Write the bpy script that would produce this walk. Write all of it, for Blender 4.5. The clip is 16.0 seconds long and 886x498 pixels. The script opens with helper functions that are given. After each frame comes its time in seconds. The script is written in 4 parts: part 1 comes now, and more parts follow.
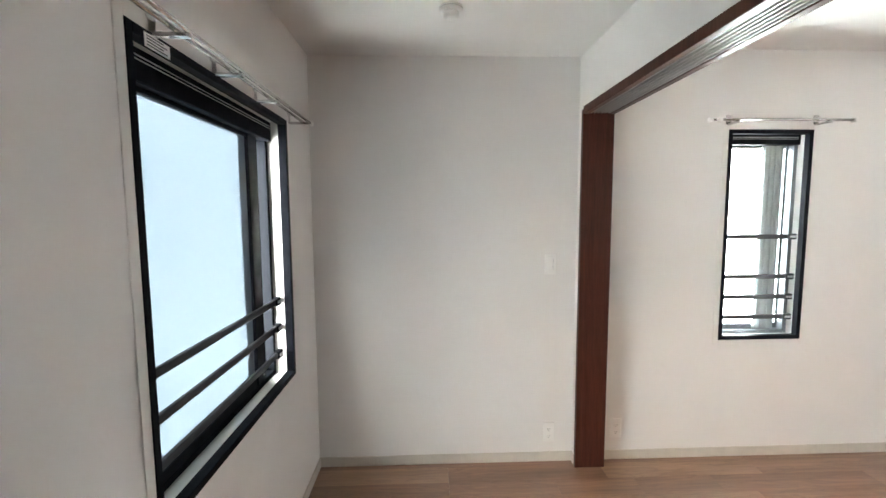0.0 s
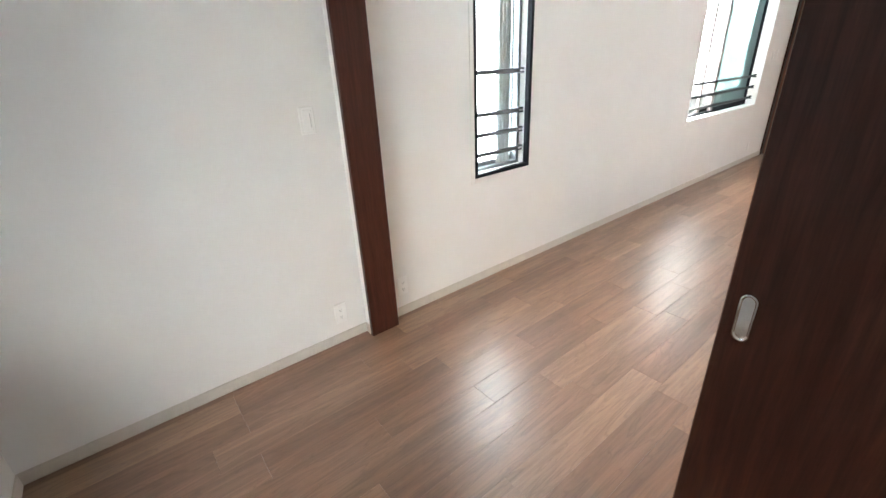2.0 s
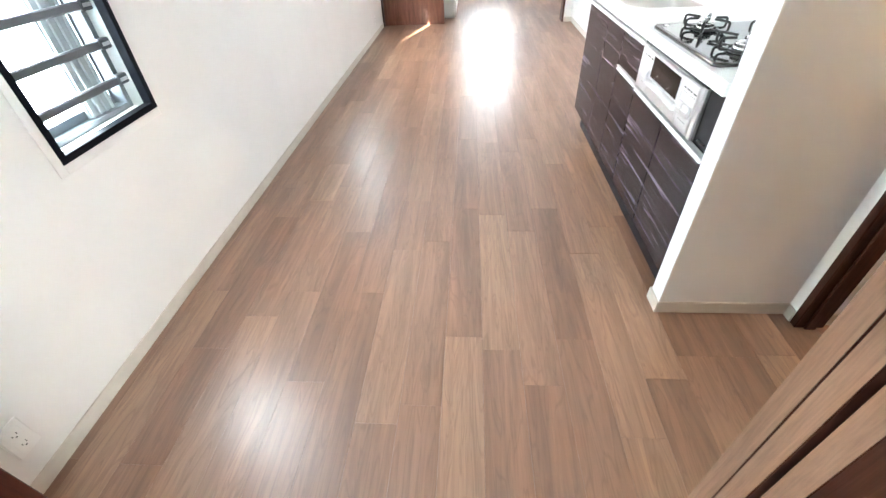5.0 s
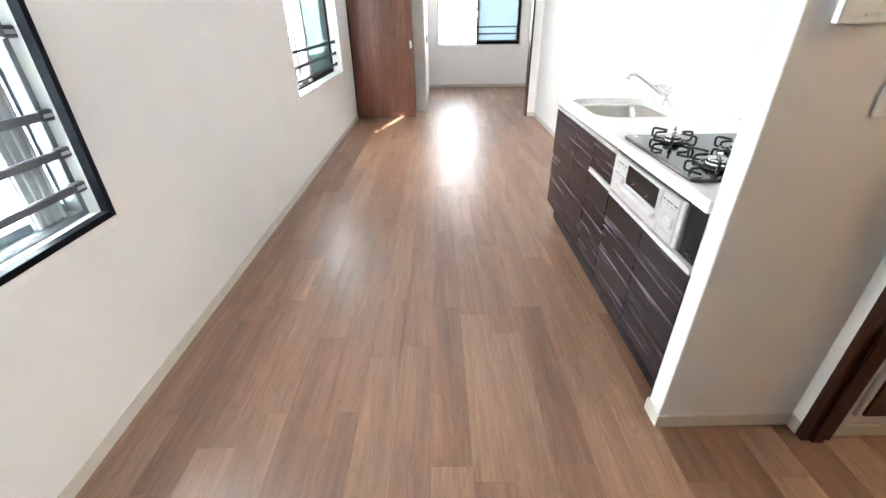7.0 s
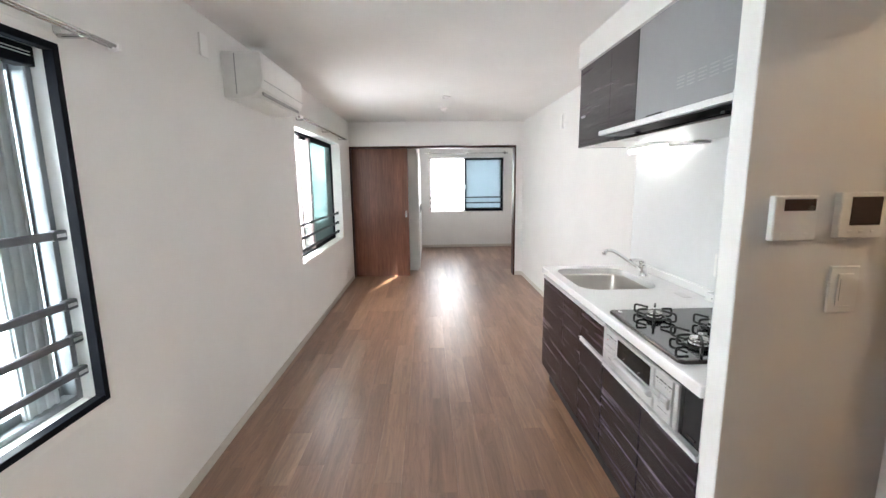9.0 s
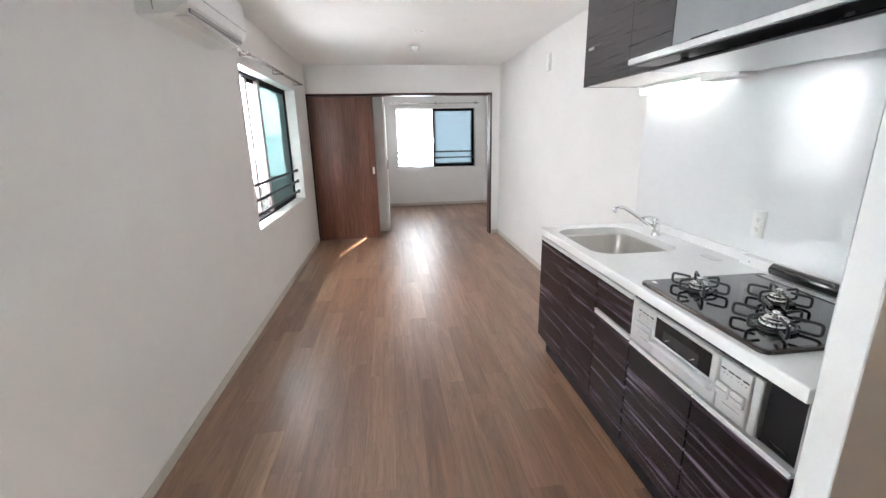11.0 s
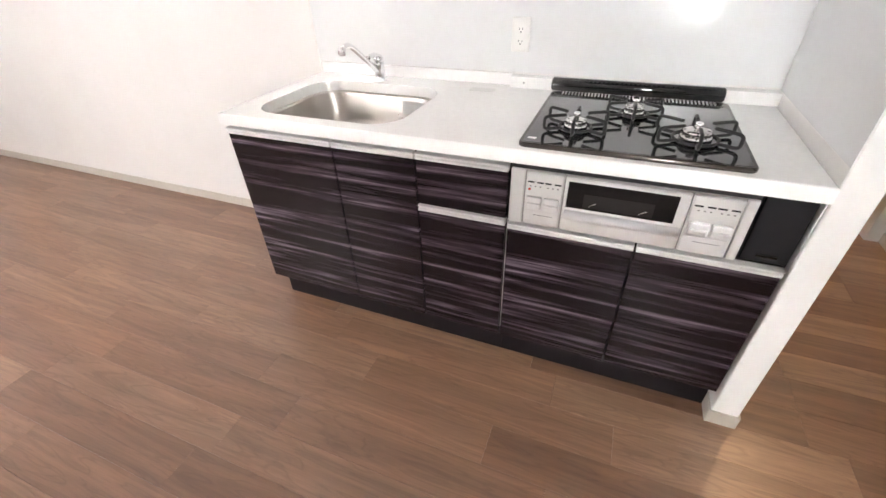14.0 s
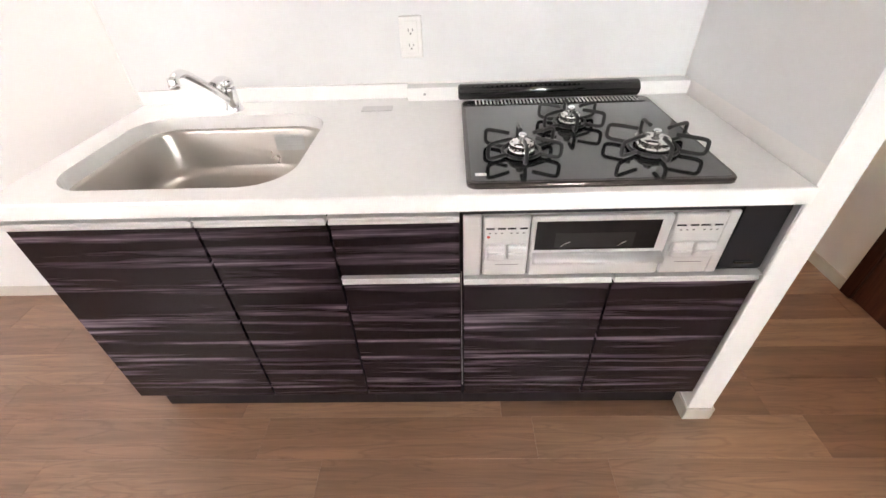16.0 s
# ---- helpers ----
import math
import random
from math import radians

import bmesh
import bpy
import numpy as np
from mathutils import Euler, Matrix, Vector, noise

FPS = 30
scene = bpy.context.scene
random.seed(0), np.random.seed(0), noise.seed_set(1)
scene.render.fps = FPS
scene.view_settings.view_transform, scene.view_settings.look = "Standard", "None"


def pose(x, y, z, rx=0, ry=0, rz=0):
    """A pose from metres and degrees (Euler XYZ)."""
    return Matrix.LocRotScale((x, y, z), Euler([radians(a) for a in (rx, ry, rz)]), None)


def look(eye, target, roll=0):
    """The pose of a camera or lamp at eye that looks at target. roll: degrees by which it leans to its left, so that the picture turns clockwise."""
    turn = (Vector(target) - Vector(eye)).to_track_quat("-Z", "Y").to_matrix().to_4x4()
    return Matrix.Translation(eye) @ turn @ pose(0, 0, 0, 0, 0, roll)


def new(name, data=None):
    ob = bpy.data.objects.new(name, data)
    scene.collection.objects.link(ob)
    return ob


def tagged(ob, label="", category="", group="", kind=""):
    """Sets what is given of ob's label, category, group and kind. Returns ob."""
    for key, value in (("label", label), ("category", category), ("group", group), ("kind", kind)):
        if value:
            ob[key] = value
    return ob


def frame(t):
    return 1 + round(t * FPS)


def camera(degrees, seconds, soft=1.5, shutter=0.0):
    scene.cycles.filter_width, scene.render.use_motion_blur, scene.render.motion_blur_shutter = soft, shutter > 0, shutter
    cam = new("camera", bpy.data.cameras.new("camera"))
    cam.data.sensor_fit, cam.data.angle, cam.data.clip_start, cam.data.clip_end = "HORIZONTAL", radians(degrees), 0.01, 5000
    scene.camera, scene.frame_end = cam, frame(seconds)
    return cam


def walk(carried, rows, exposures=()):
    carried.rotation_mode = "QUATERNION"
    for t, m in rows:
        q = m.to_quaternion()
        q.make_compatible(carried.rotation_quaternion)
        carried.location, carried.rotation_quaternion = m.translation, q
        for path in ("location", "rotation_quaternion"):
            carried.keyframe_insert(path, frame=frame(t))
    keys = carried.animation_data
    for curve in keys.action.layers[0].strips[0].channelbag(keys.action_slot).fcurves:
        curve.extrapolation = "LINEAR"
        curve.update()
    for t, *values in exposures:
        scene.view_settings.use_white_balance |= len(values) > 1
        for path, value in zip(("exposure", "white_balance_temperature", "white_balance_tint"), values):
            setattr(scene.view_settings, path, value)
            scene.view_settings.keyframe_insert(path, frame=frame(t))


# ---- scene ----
cam = camera(93.4, 16.0)
PATH = [
    (0, (0.162, 0.153, 1.516), (0.236, 2.144, 1.338), -0.3),
    (0.5, (0.134, 0.18, 1.493), (0.335, 2.156, 1.254), -0.9),
    (0.6, (0.128, 0.2, 1.494), (0.366, 2.167, 1.225), -1.0),
    (1, (0.129, 0.305, 1.453), (0.575, 2.211, 1.045), -1.8),
    (1.5, (0.164, 0.452, 1.421), (0.933, 2.193, 0.804), -2.7),
    (2, (0.136, 0.63, 1.416), (1.254, 2.076, 0.605), -2.8),
    (2.5, (0.173, 0.771, 1.363), (1.518, 1.927, 0.44), -3.8),
    (3, (0.288, 0.967, 1.347), (1.777, 1.788, 0.294), -3.6),
    (3.5, (0.395, 1.079, 1.336), (1.943, 1.64, 0.201), -3.9),
    (4, (0.498, 1.208, 1.342), (2.055, 1.559, 0.136), -3.2),
    (4.2, (0.56, 1.222, 1.332), (2.117, 1.511, 0.111), -3.1),
    (6.3, (0.961, 1.315, 1.319), (2.535, 1.303, 0.087), -0.8),
    (6.5, (0.962, 1.315, 1.325), (2.575, 1.304, 0.144), -0.9),
    (7, (0.948, 1.315, 1.385), (2.691, 1.305, 0.404), -0.8),
    (7.5, (0.934, 1.314, 1.455), (2.793, 1.31, 0.718), -0.9),
    (8, (0.914, 1.316, 1.513), (2.853, 1.317, 1.023), -1.0),
    (8.2, (0.908, 1.318, 1.522), (2.868, 1.32, 1.129), -1.0),
    (10.3, (1.018, 1.403, 1.524), (2.993, 1.317, 1.225), -0.6),
    (10.5, (1.105, 1.412, 1.508), (3.072, 1.305, 1.135), -0.8),
    (11, (1.341, 1.459, 1.48), (3.257, 1.229, 0.956), -1.2),
    (11.5, (1.572, 1.535, 1.456), (3.399, 1.11, 0.761), -2.4),
    (12, (1.783, 1.601, 1.422), (3.471, 0.918, 0.596), -3.0),
    (12.5, (2.04, 1.601, 1.397), (3.509, 0.634, 0.445), -3.1),
    (13, (2.242, 1.61, 1.382), (3.456, 0.418, 0.331), -3.1),
    (13.5, (2.428, 1.658, 1.376), (3.358, 0.278, 0.268), -2.4),
    (14, (2.575, 1.6, 1.342), (3.213, 0.102, 0.181), -2.0),
    (14.5, (2.701, 1.516, 1.343), (3.106, -0.024, 0.134), -2.5),
    (15, (2.829, 1.454, 1.332), (3.041, -0.12, 0.117), -2.2),
    (15.5, (2.852, 1.351, 1.342), (2.944, -0.214, 0.119), -2.3),
    (16, (2.838, 1.285, 1.346), (2.898, -0.27, 0.142), -2.4),
]
EXPOSURES = [(0.0, 4.2, 6650, 8), (1.5, 4.25, 6600, 8), (2.5, 4.42, 6300, 6), (4.2, 4.68, 6080, 5), (6.4, 4.48, 6220, 6), (8.2, 3.76, 6440, 9),
             (10.4, 3.6, 6350, 9), (11.0, 3.56, 6330, 9), (12.0, 3.62, 6350, 10), (14.0, 3.88, 6900, 15), (16.0, 3.92, 7050, 16)]
walk(cam, [(t, look(eye, target, roll)) for t, eye, target, roll in PATH], EXPOSURES)

# ---- world, sun ----
SUN_AZ, SUN_EL = math.atan2(0.3065, -0.9519), radians(31.5)
world = bpy.data.worlds.new("sky")
scene.world = world
world.use_nodes = True
sky = world.node_tree.nodes.new("ShaderNodeTexSky")
sky.sky_type, sky.sun_disc = "NISHITA", False
sky.sun_elevation, sky.sun_rotation = SUN_EL, math.pi / 2 - SUN_AZ
world.node_tree.links.new(sky.outputs[0], world.node_tree.nodes["Background"].inputs["Color"])
world.node_tree.nodes["Background"].inputs["Strength"].default_value = 0.05
sun_data = bpy.data.lights.new("sun", "SUN")
sun_data.energy, sun_data.angle, sun_data.color = 5.0, radians(0.5), (1.0, 0.94, 0.84)
sun = new("sun", sun_data)
sun_from = Vector((math.cos(SUN_AZ) * math.cos(SUN_EL), math.sin(SUN_AZ) * math.cos(SUN_EL), math.sin(SUN_EL)))
sun.matrix_world = look(sun_from * 20, (0, 0, 0))
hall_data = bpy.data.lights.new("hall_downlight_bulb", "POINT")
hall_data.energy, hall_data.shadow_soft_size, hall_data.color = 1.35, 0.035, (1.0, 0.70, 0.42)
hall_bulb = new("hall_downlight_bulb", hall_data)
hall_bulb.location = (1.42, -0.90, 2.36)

DAYLIGHT = 2.12     # glow of the bright outdoors behind the windows


# ---- materials ----
def nodes_of(name):
    m = bpy.data.materials.new(name)
    m.use_nodes = True
    nt = m.node_tree
    return m, nt, nt.nodes["Principled BSDF"]


def add(nt, kind, **props):
    n = nt.nodes.new(kind)
    for key, value in props.items():
        if key in n.inputs:
            n.inputs[key].default_value = value
    return n


def coords(nt, scale=(1, 1, 1), shift_by_object=False):
    tc = nt.nodes.new("ShaderNodeTexCoord")
    mp = nt.nodes.new("ShaderNodeMapping")
    mp.inputs["Scale"].default_value = scale
    nt.links.new(tc.outputs["Object"], mp.inputs["Vector"])
    if shift_by_object:
        oi = nt.nodes.new("ShaderNodeObjectInfo")
        mul = nt.nodes.new("ShaderNodeMath")
        mul.operation = "MULTIPLY"
        mul.inputs[1].default_value = 53.0
        nt.links.new(oi.outputs["Random"], mul.inputs[0])
        comb = nt.nodes.new("ShaderNodeCombineXYZ")
        for k in range(3):
            nt.links.new(mul.outputs[0], comb.inputs[k])
        nt.links.new(comb.outputs[0], mp.inputs["Location"])
    return mp.outputs["Vector"]


def ramp(nt, source, stops):
    r = nt.nodes.new("ShaderNodeValToRGB")
    el = r.color_ramp.elements
    while len(el) < len(stops):
        el.new(0.5)
    for e, (p, c) in zip(el, stops):
        e.position, e.color = p, (*c, 1)
    nt.links.new(source, r.inputs["Fac"])
    return r.outputs["Color"]


def mix(nt, a, b, fac, blend="MIX"):
    m = nt.nodes.new("ShaderNodeMix")
    m.data_type, m.blend_type = "RGBA", blend
    for sock, v in ((m.inputs[6], a), (m.inputs[7], b), (m.inputs[0], fac)):
        if hasattr(v, "is_linked"):
            nt.links.new(v, sock)
        else:
            sock.default_value = (*v, 1) if isinstance(v, tuple) else v
    return m.outputs[2]


def bump(nt, bsdf, height, strength, distance):
    b = add(nt, "ShaderNodeBump", Strength=strength, Distance=distance)
    nt.links.new(height, b.inputs["Height"])
    nt.links.new(b.outputs["Normal"], bsdf.inputs["Normal"])


def plain(name, color, rough=0.5, metal=0.0, grain=0.06, scale=18.0, bumps=None, coat=0.0, spec=0.5):
    """Paint, plastic or metal: colour with faint blotches and gloss that varies a little."""
    m, nt, bs = nodes_of(name)
    v = coords(nt)
    n = add(nt, "ShaderNodeTexNoise", Scale=scale, Detail=5.0)
    nt.links.new(v, n.inputs["Vector"])
    lo = tuple(c * (1 - grain) for c in color)
    hi = tuple(min(1, c * (1 + grain)) for c in color)
    nt.links.new(ramp(nt, n.outputs["Fac"], [(0.3, lo), (0.7, hi)]), bs.inputs["Base Color"])
    nt.links.new(ramp(nt, n.outputs["Fac"], [(0.3, (rough * 0.9,) * 3), (0.7, (min(1, rough * 1.12),) * 3)]), bs.inputs["Roughness"])
    bs.inputs["Metallic"].default_value = metal
    bs.inputs["Specular IOR Level"].default_value = spec
    bs.inputs["Coat Weight"].default_value = coat
    bs.inputs["Coat Roughness"].default_value = 0.05
    if bumps:
        b = add(nt, "ShaderNodeTexNoise", Scale=bumps[0], Detail=3.0)
        nt.links.new(v, b.inputs["Vector"])
        bump(nt, bs, b.outputs["Fac"], bumps[1], bumps[2])
    return m


def wood(name, dark, light, stretch, rough=0.35, spec=0.5):
    """Wood with grain drawn out along one axis."""
    m, nt, bs = nodes_of(name)
    v = coords(nt, stretch)
    n1 = add(nt, "ShaderNodeTexNoise", Scale=9.0, Detail=8.0, Roughness=0.62, Distortion=0.35)
    n2 = add(nt, "ShaderNodeTexNoise", Scale=1.7, Detail=3.0, Distortion=0.8)
    n3 = add(nt, "ShaderNodeTexNoise", Scale=42.0, Detail=4.0)
    for n in (n1, n2, n3):
        nt.links.new(v, n.inputs["Vector"])
    c = ramp(nt, n1.outputs["Fac"], [(0.28, dark), (0.72, light)])
    c = mix(nt, c, ramp(nt, n2.outputs["Fac"], [(0.3, (0.70, 0.68, 0.67)), (0.7, (1.18, 1.16, 1.15))]), 1.0, "MULTIPLY")
    c = mix(nt, c, ramp(nt, n3.outputs["Fac"], [(0.35, (0.88,) * 3), (0.6, (1.04,) * 3)]), 1.0, "MULTIPLY")
    nt.links.new(c, bs.inputs["Base Color"])
    nt.links.new(ramp(nt, n1.outputs["Fac"], [(0.3, (rough * 1.15,) * 3), (0.7, (rough * 0.9,) * 3)]), bs.inputs["Roughness"])
    bs.inputs["Specular IOR Level"].default_value = spec
    bump(nt, bs, n3.outputs["Fac"], 0.12, 0.0006)
    return m


def floor_wood(name, by_island=False):
    """Satin walnut flooring: tone and hue differ board by board, lengthwise streaks, arched figure, fine pores."""
    m, nt, bs = nodes_of(name)
    if by_island:
        pick = nt.nodes.new("ShaderNodeNewGeometry").outputs["Random Per Island"]
    else:
        pick = nt.nodes.new("ShaderNodeObjectInfo").outputs["Random"]
    broad = add(nt, "ShaderNodeTexNoise", Scale=1.0, Detail=4.0, Roughness=0.55, Distortion=0.5)
    nt.links.new(coords(nt, (0.9, 11.0, 1.0), not by_island), broad.inputs["Vector"])
    streak = add(nt, "ShaderNodeTexNoise", Scale=1.0, Detail=6.0, Roughness=0.6, Distortion=0.25)
    nt.links.new(coords(nt, (2.2, 62.0, 1.0), not by_island), streak.inputs["Vector"])
    pore = add(nt, "ShaderNodeTexNoise", Scale=1.0, Detail=3.0)
    nt.links.new(coords(nt, (14.0, 420.0, 1.0), not by_island), pore.inputs["Vector"])
    figure = add(nt, "ShaderNodeTexNoise", Scale=1.0, Detail=1.0, Distortion=2.6)
    nt.links.new(coords(nt, (1.5, 16.0, 1.0), not by_island), figure.inputs["Vector"])
    c = ramp(nt, pick, [(0.0, (0.192, 0.101, 0.060)), (0.3, (0.223, 0.121, 0.073)), (0.55, (0.248, 0.139, 0.085)), (0.8, (0.276, 0.159, 0.098)), (1.0, (0.314, 0.190, 0.117))])
    c = mix(nt, c, ramp(nt, broad.outputs["Fac"], [(0.28, (0.74, 0.72, 0.71)), (0.5, (0.98, 0.98, 0.98)), (0.74, (1.26, 1.25, 1.23))]), 1.0, "MULTIPLY")
    c = mix(nt, c, ramp(nt, streak.outputs["Fac"], [(0.3, (0.85, 0.83, 0.82)), (0.52, (1.0, 1.0, 1.0)), (0.72, (1.10, 1.10, 1.09))]), 1.0, "MULTIPLY")
    c = mix(nt, c, ramp(nt, figure.outputs["Fac"], [(0.34, (1.08, 1.07, 1.06)), (0.46, (1.0, 1.0, 1.0)), (0.50, (0.80, 0.77, 0.76)), (0.55, (1.0, 1.0, 1.0)), (0.66, (0.88, 0.86, 0.85))]), 1.0, "MULTIPLY")
    c = mix(nt, c, ramp(nt, pore.outputs["Fac"], [(0.32, (0.90, 0.89, 0.88)), (0.5, (1.0, 1.0, 1.0))]), 1.0, "MULTIPLY")
    nt.links.new(c, bs.inputs["Base Color"])
    nt.links.new(ramp(nt, broad.outputs["Fac"], [(0.3, (0.39,) * 3), (0.7, (0.34,) * 3)]), bs.inputs["Roughness"])
    bs.inputs["Specular IOR Level"].default_value = 1.0
    bump(nt, bs, streak.outputs["Fac"], 0.10, 0.0006)
    return m


def streaked_laminate(name, spec=0.3, pale=0.95):
    """Near-black embossed laminate with thin pale lengthwise streaks and a rippled, satin face."""
    m, nt, bs = nodes_of(name)
    warp = add(nt, "ShaderNodeTexNoise", Scale=2.2, Detail=2.0)
    nt.links.new(coords(nt, (1.2, 1.0, 5.0)), warp.inputs["Vector"])
    n1 = add(nt, "ShaderNodeTexNoise", Scale=1.9, Detail=6.0, Roughness=0.6, Distortion=0.15)
    nt.links.new(coords(nt, (0.75, 1.0, 22.0)), n1.inputs["Vector"])
    n2 = add(nt, "ShaderNodeTexNoise", Scale=7.0, Detail=4.0)
    nt.links.new(coords(nt, (0.6, 1.0, 40.0)), n2.inputs["Vector"])
    ripple = add(nt, "ShaderNodeTexNoise", Scale=1.0, Detail=2.0, Distortion=0.4)
    nt.links.new(coords(nt, (2.4, 1.0, 46.0)), ripple.inputs["Vector"])
    c = ramp(nt, n1.outputs["Fac"], [(0.36, (0.0060, 0.0036, 0.0050)), (0.50, (0.0145, 0.0092, 0.0125)), (0.57, (0.050 * pale, 0.036 * pale, 0.046 * pale)), (0.62, (0.125 * pale, 0.100 * pale, 0.122 * pale)), (0.72, (0.24 * pale, 0.20 * pale, 0.228 * pale))])
    c = mix(nt, c, ramp(nt, warp.outputs["Fac"], [(0.35, (0.55, 0.52, 0.55)), (0.7, (1.3, 1.3, 1.3))]), 1.0, "MULTIPLY")
    c = mix(nt, c, ramp(nt, n2.outputs["Fac"], [(0.3, (0.7, 0.7, 0.7)), (0.7, (1.25, 1.25, 1.25))]), 1.0, "MULTIPLY")
    nt.links.new(c, bs.inputs["Base Color"])
    bs.inputs["Roughness"].default_value = 0.27
    bs.inputs["Specular IOR Level"].default_value = spec
    bump(nt, bs, ripple.outputs["Fac"], 0.55, 0.0035)
    return m


def pane_glass(name, tint, frost):
    """Window glass: lets light straight through with a tint; frost adds a milky, rippled face."""
    m, nt, bs = nodes_of(name)
    out = nt.nodes["Material Output"]
    tr = nt.nodes.new("ShaderNodeBsdfTransparent")
    tr.inputs["Color"].default_value = (*tint, 1)
    top = max(tint)
    bs.inputs["Base Color"].default_value = (*[0.75 * c / top for c in tint], 1)
    bs.inputs["Roughness"].default_value = 0.08 if frost < 0.2 else 0.35
    n = add(nt, "ShaderNodeTexNoise", Scale=140.0, Detail=2.0)
    nt.links.new(coords(nt), n.inputs["Vector"])
    bump(nt, bs, n.outputs["Fac"], 0.3 * frost, 0.002)
    mx = nt.nodes.new("ShaderNodeMixShader")
    mx.inputs[0].default_value = max(frost * 0.5, 0.06)
    nt.links.new(tr.outputs[0], mx.inputs[1])
    nt.links.new(bs.outputs[0], mx.inputs[2])
    nt.links.new(mx.outputs[0], out.inputs["Surface"])
    return m


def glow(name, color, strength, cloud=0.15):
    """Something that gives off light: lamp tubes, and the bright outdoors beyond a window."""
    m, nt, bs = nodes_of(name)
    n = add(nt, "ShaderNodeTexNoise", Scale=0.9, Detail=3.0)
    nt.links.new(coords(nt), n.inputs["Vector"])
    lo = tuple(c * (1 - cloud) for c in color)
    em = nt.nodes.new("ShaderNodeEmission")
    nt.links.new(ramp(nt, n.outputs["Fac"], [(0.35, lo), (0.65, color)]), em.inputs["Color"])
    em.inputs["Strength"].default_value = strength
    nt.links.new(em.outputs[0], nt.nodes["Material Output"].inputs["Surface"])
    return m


WALL = plain("white_wallpaper", (0.80, 0.787, 0.768), 0.85, grain=0.02, scale=3.0, bumps=(420.0, 0.18, 0.0012))
CEIL = plain("white_ceiling_paper", (0.82, 0.81, 0.79), 0.9, grain=0.02, scale=3.0, bumps=(300.0, 0.2, 0.0012))
BASE = plain("baseboard_vinyl", (0.59, 0.55, 0.49), 0.5, grain=0.04)
TRIM = plain("white_casing", (0.80, 0.785, 0.76), 0.45, grain=0.03)
FLOORWOOD = floor_wood("walnut_plank")
FLOORWOOD_FAR = floor_wood("walnut_plank_joined", True)
SUBFLOOR = plain("joint_dark", (0.07, 0.042, 0.03), 0.8)
DOORWOOD = wood("walnut_door", (0.038, 0.0124, 0.0073), (0.092, 0.033, 0.0195), (6.0, 6.0, 0.4), 0.40, spec=0.22)
# far leaves' copy of the door wood, redder and lightened for their stronger light
DOORWOOD_RED_LIT = wood("reddish_walnut_door_lit", (0.105, 0.042, 0.027), (0.235, 0.105, 0.068), (7.0, 7.0, 0.4), 0.36, spec=0.35)
EDGEWOOD_LIT = wood("walnut_lit_edge_band", (0.20, 0.112, 0.068), (0.29, 0.168, 0.103), (9.0, 9.0, 0.6), 0.4)
FRAMEWOOD = wood("walnut_frame", (0.030, 0.0085, 0.0052), (0.060, 0.0185, 0.0112), (10.0, 10.0, 0.6), 0.4, spec=0.25)
LAMINATE = streaked_laminate("ebony_laminate")
TOE = plain("dark_toe_kick", (0.010, 0.008, 0.010), 0.45, spec=0.2)
CARCASS = plain("grey_carcass", (0.30, 0.29, 0.28), 0.5)
COUNTER = plain("white_worktop", (0.90, 0.895, 0.885), 0.22, grain=0.015, scale=60.0, coat=0.2)
PANEL = plain("white_kitchen_panel", (0.80, 0.81, 0.81), 0.15, grain=0.01, coat=0.1, spec=0.4)
ALU = plain("brushed_aluminium", (0.72, 0.72, 0.72), 0.42, 0.6, grain=0.05, scale=60.0)
SILVER = plain("silver_paint", (0.66, 0.655, 0.655), 0.35, 0.45, grain=0.03)
STEEL = plain("stainless_steel", (0.52, 0.49, 0.455), 0.30, 1.0, grain=0.02, scale=8.0)
BURNERSTEEL = plain("polished_burner_steel", (0.66, 0.65, 0.63), 0.16, 1.0, grain=0.03)
RIM = plain("dark_polished_rim", (0.10, 0.085, 0.08), 0.14, 0.7, grain=0.03)
TRACK = plain("grey_track_aluminium", (0.26, 0.255, 0.25), 0.4, 0.5, grain=0.03)
RODMETAL = plain("polished_rod_metal", (0.55, 0.54, 0.53), 0.16, 0.95, grain=0.03)
CHROME = plain("chrome", (0.82, 0.82, 0.83), 0.07, 1.0, grain=0.01)
BLACKGLASS = plain("black_hob_glass", (0.012, 0.013, 0.014), 0.06, grain=0.02, coat=0.6)
BLACKIRON = plain("black_enamel_iron", (0.012, 0.012, 0.012), 0.38)
BLACKPLASTIC = plain("black_plastic", (0.010, 0.010, 0.012), 0.4, spec=0.25)
DARKALU = plain("dark_window_aluminium", (0.005, 0.006, 0.009), 0.55, spec=0.06)
RAILGREY = plain("dark_grey_guard_bar", (0.012, 0.013, 0.017), 0.4, spec=0.3)
# window_2's copy of the dark bars, lightened to carry the glare around them
RAIL_GLARE = plain("glare_lightened_guard_bar", (0.11, 0.115, 0.125), 0.35, 0.3)
FRAMEGREY = plain("grey_window_aluminium", (0.17, 0.19, 0.205), 0.35, 0.4)
MAUVE = plain("brownish_grey_stile", (0.24, 0.20, 0.195), 0.42)
SMOKED = plain("smoked_grill_glass", (0.010, 0.009, 0.009), 0.12, spec=0.18)
WHITEPLASTIC = plain("white_plastic", (0.84, 0.835, 0.815), 0.38, grain=0.02)
STILEGREY = plain("blue_grey_stile", (0.46, 0.52, 0.54), 0.35, 0.2)
GREYPLASTIC = plain("grey_plastic", (0.33, 0.33, 0.33), 0.4)
HOODGREY = plain("grey_hood_paint", (0.30, 0.31, 0.32), 0.38, 0.25, grain=0.03)
VENTGREY = plain("pale_grey_slot", (0.36, 0.37, 0.38), 0.4, 0.2)
CABGREY = streaked_laminate("ebony_laminate_upper", 1.0, 0.7)
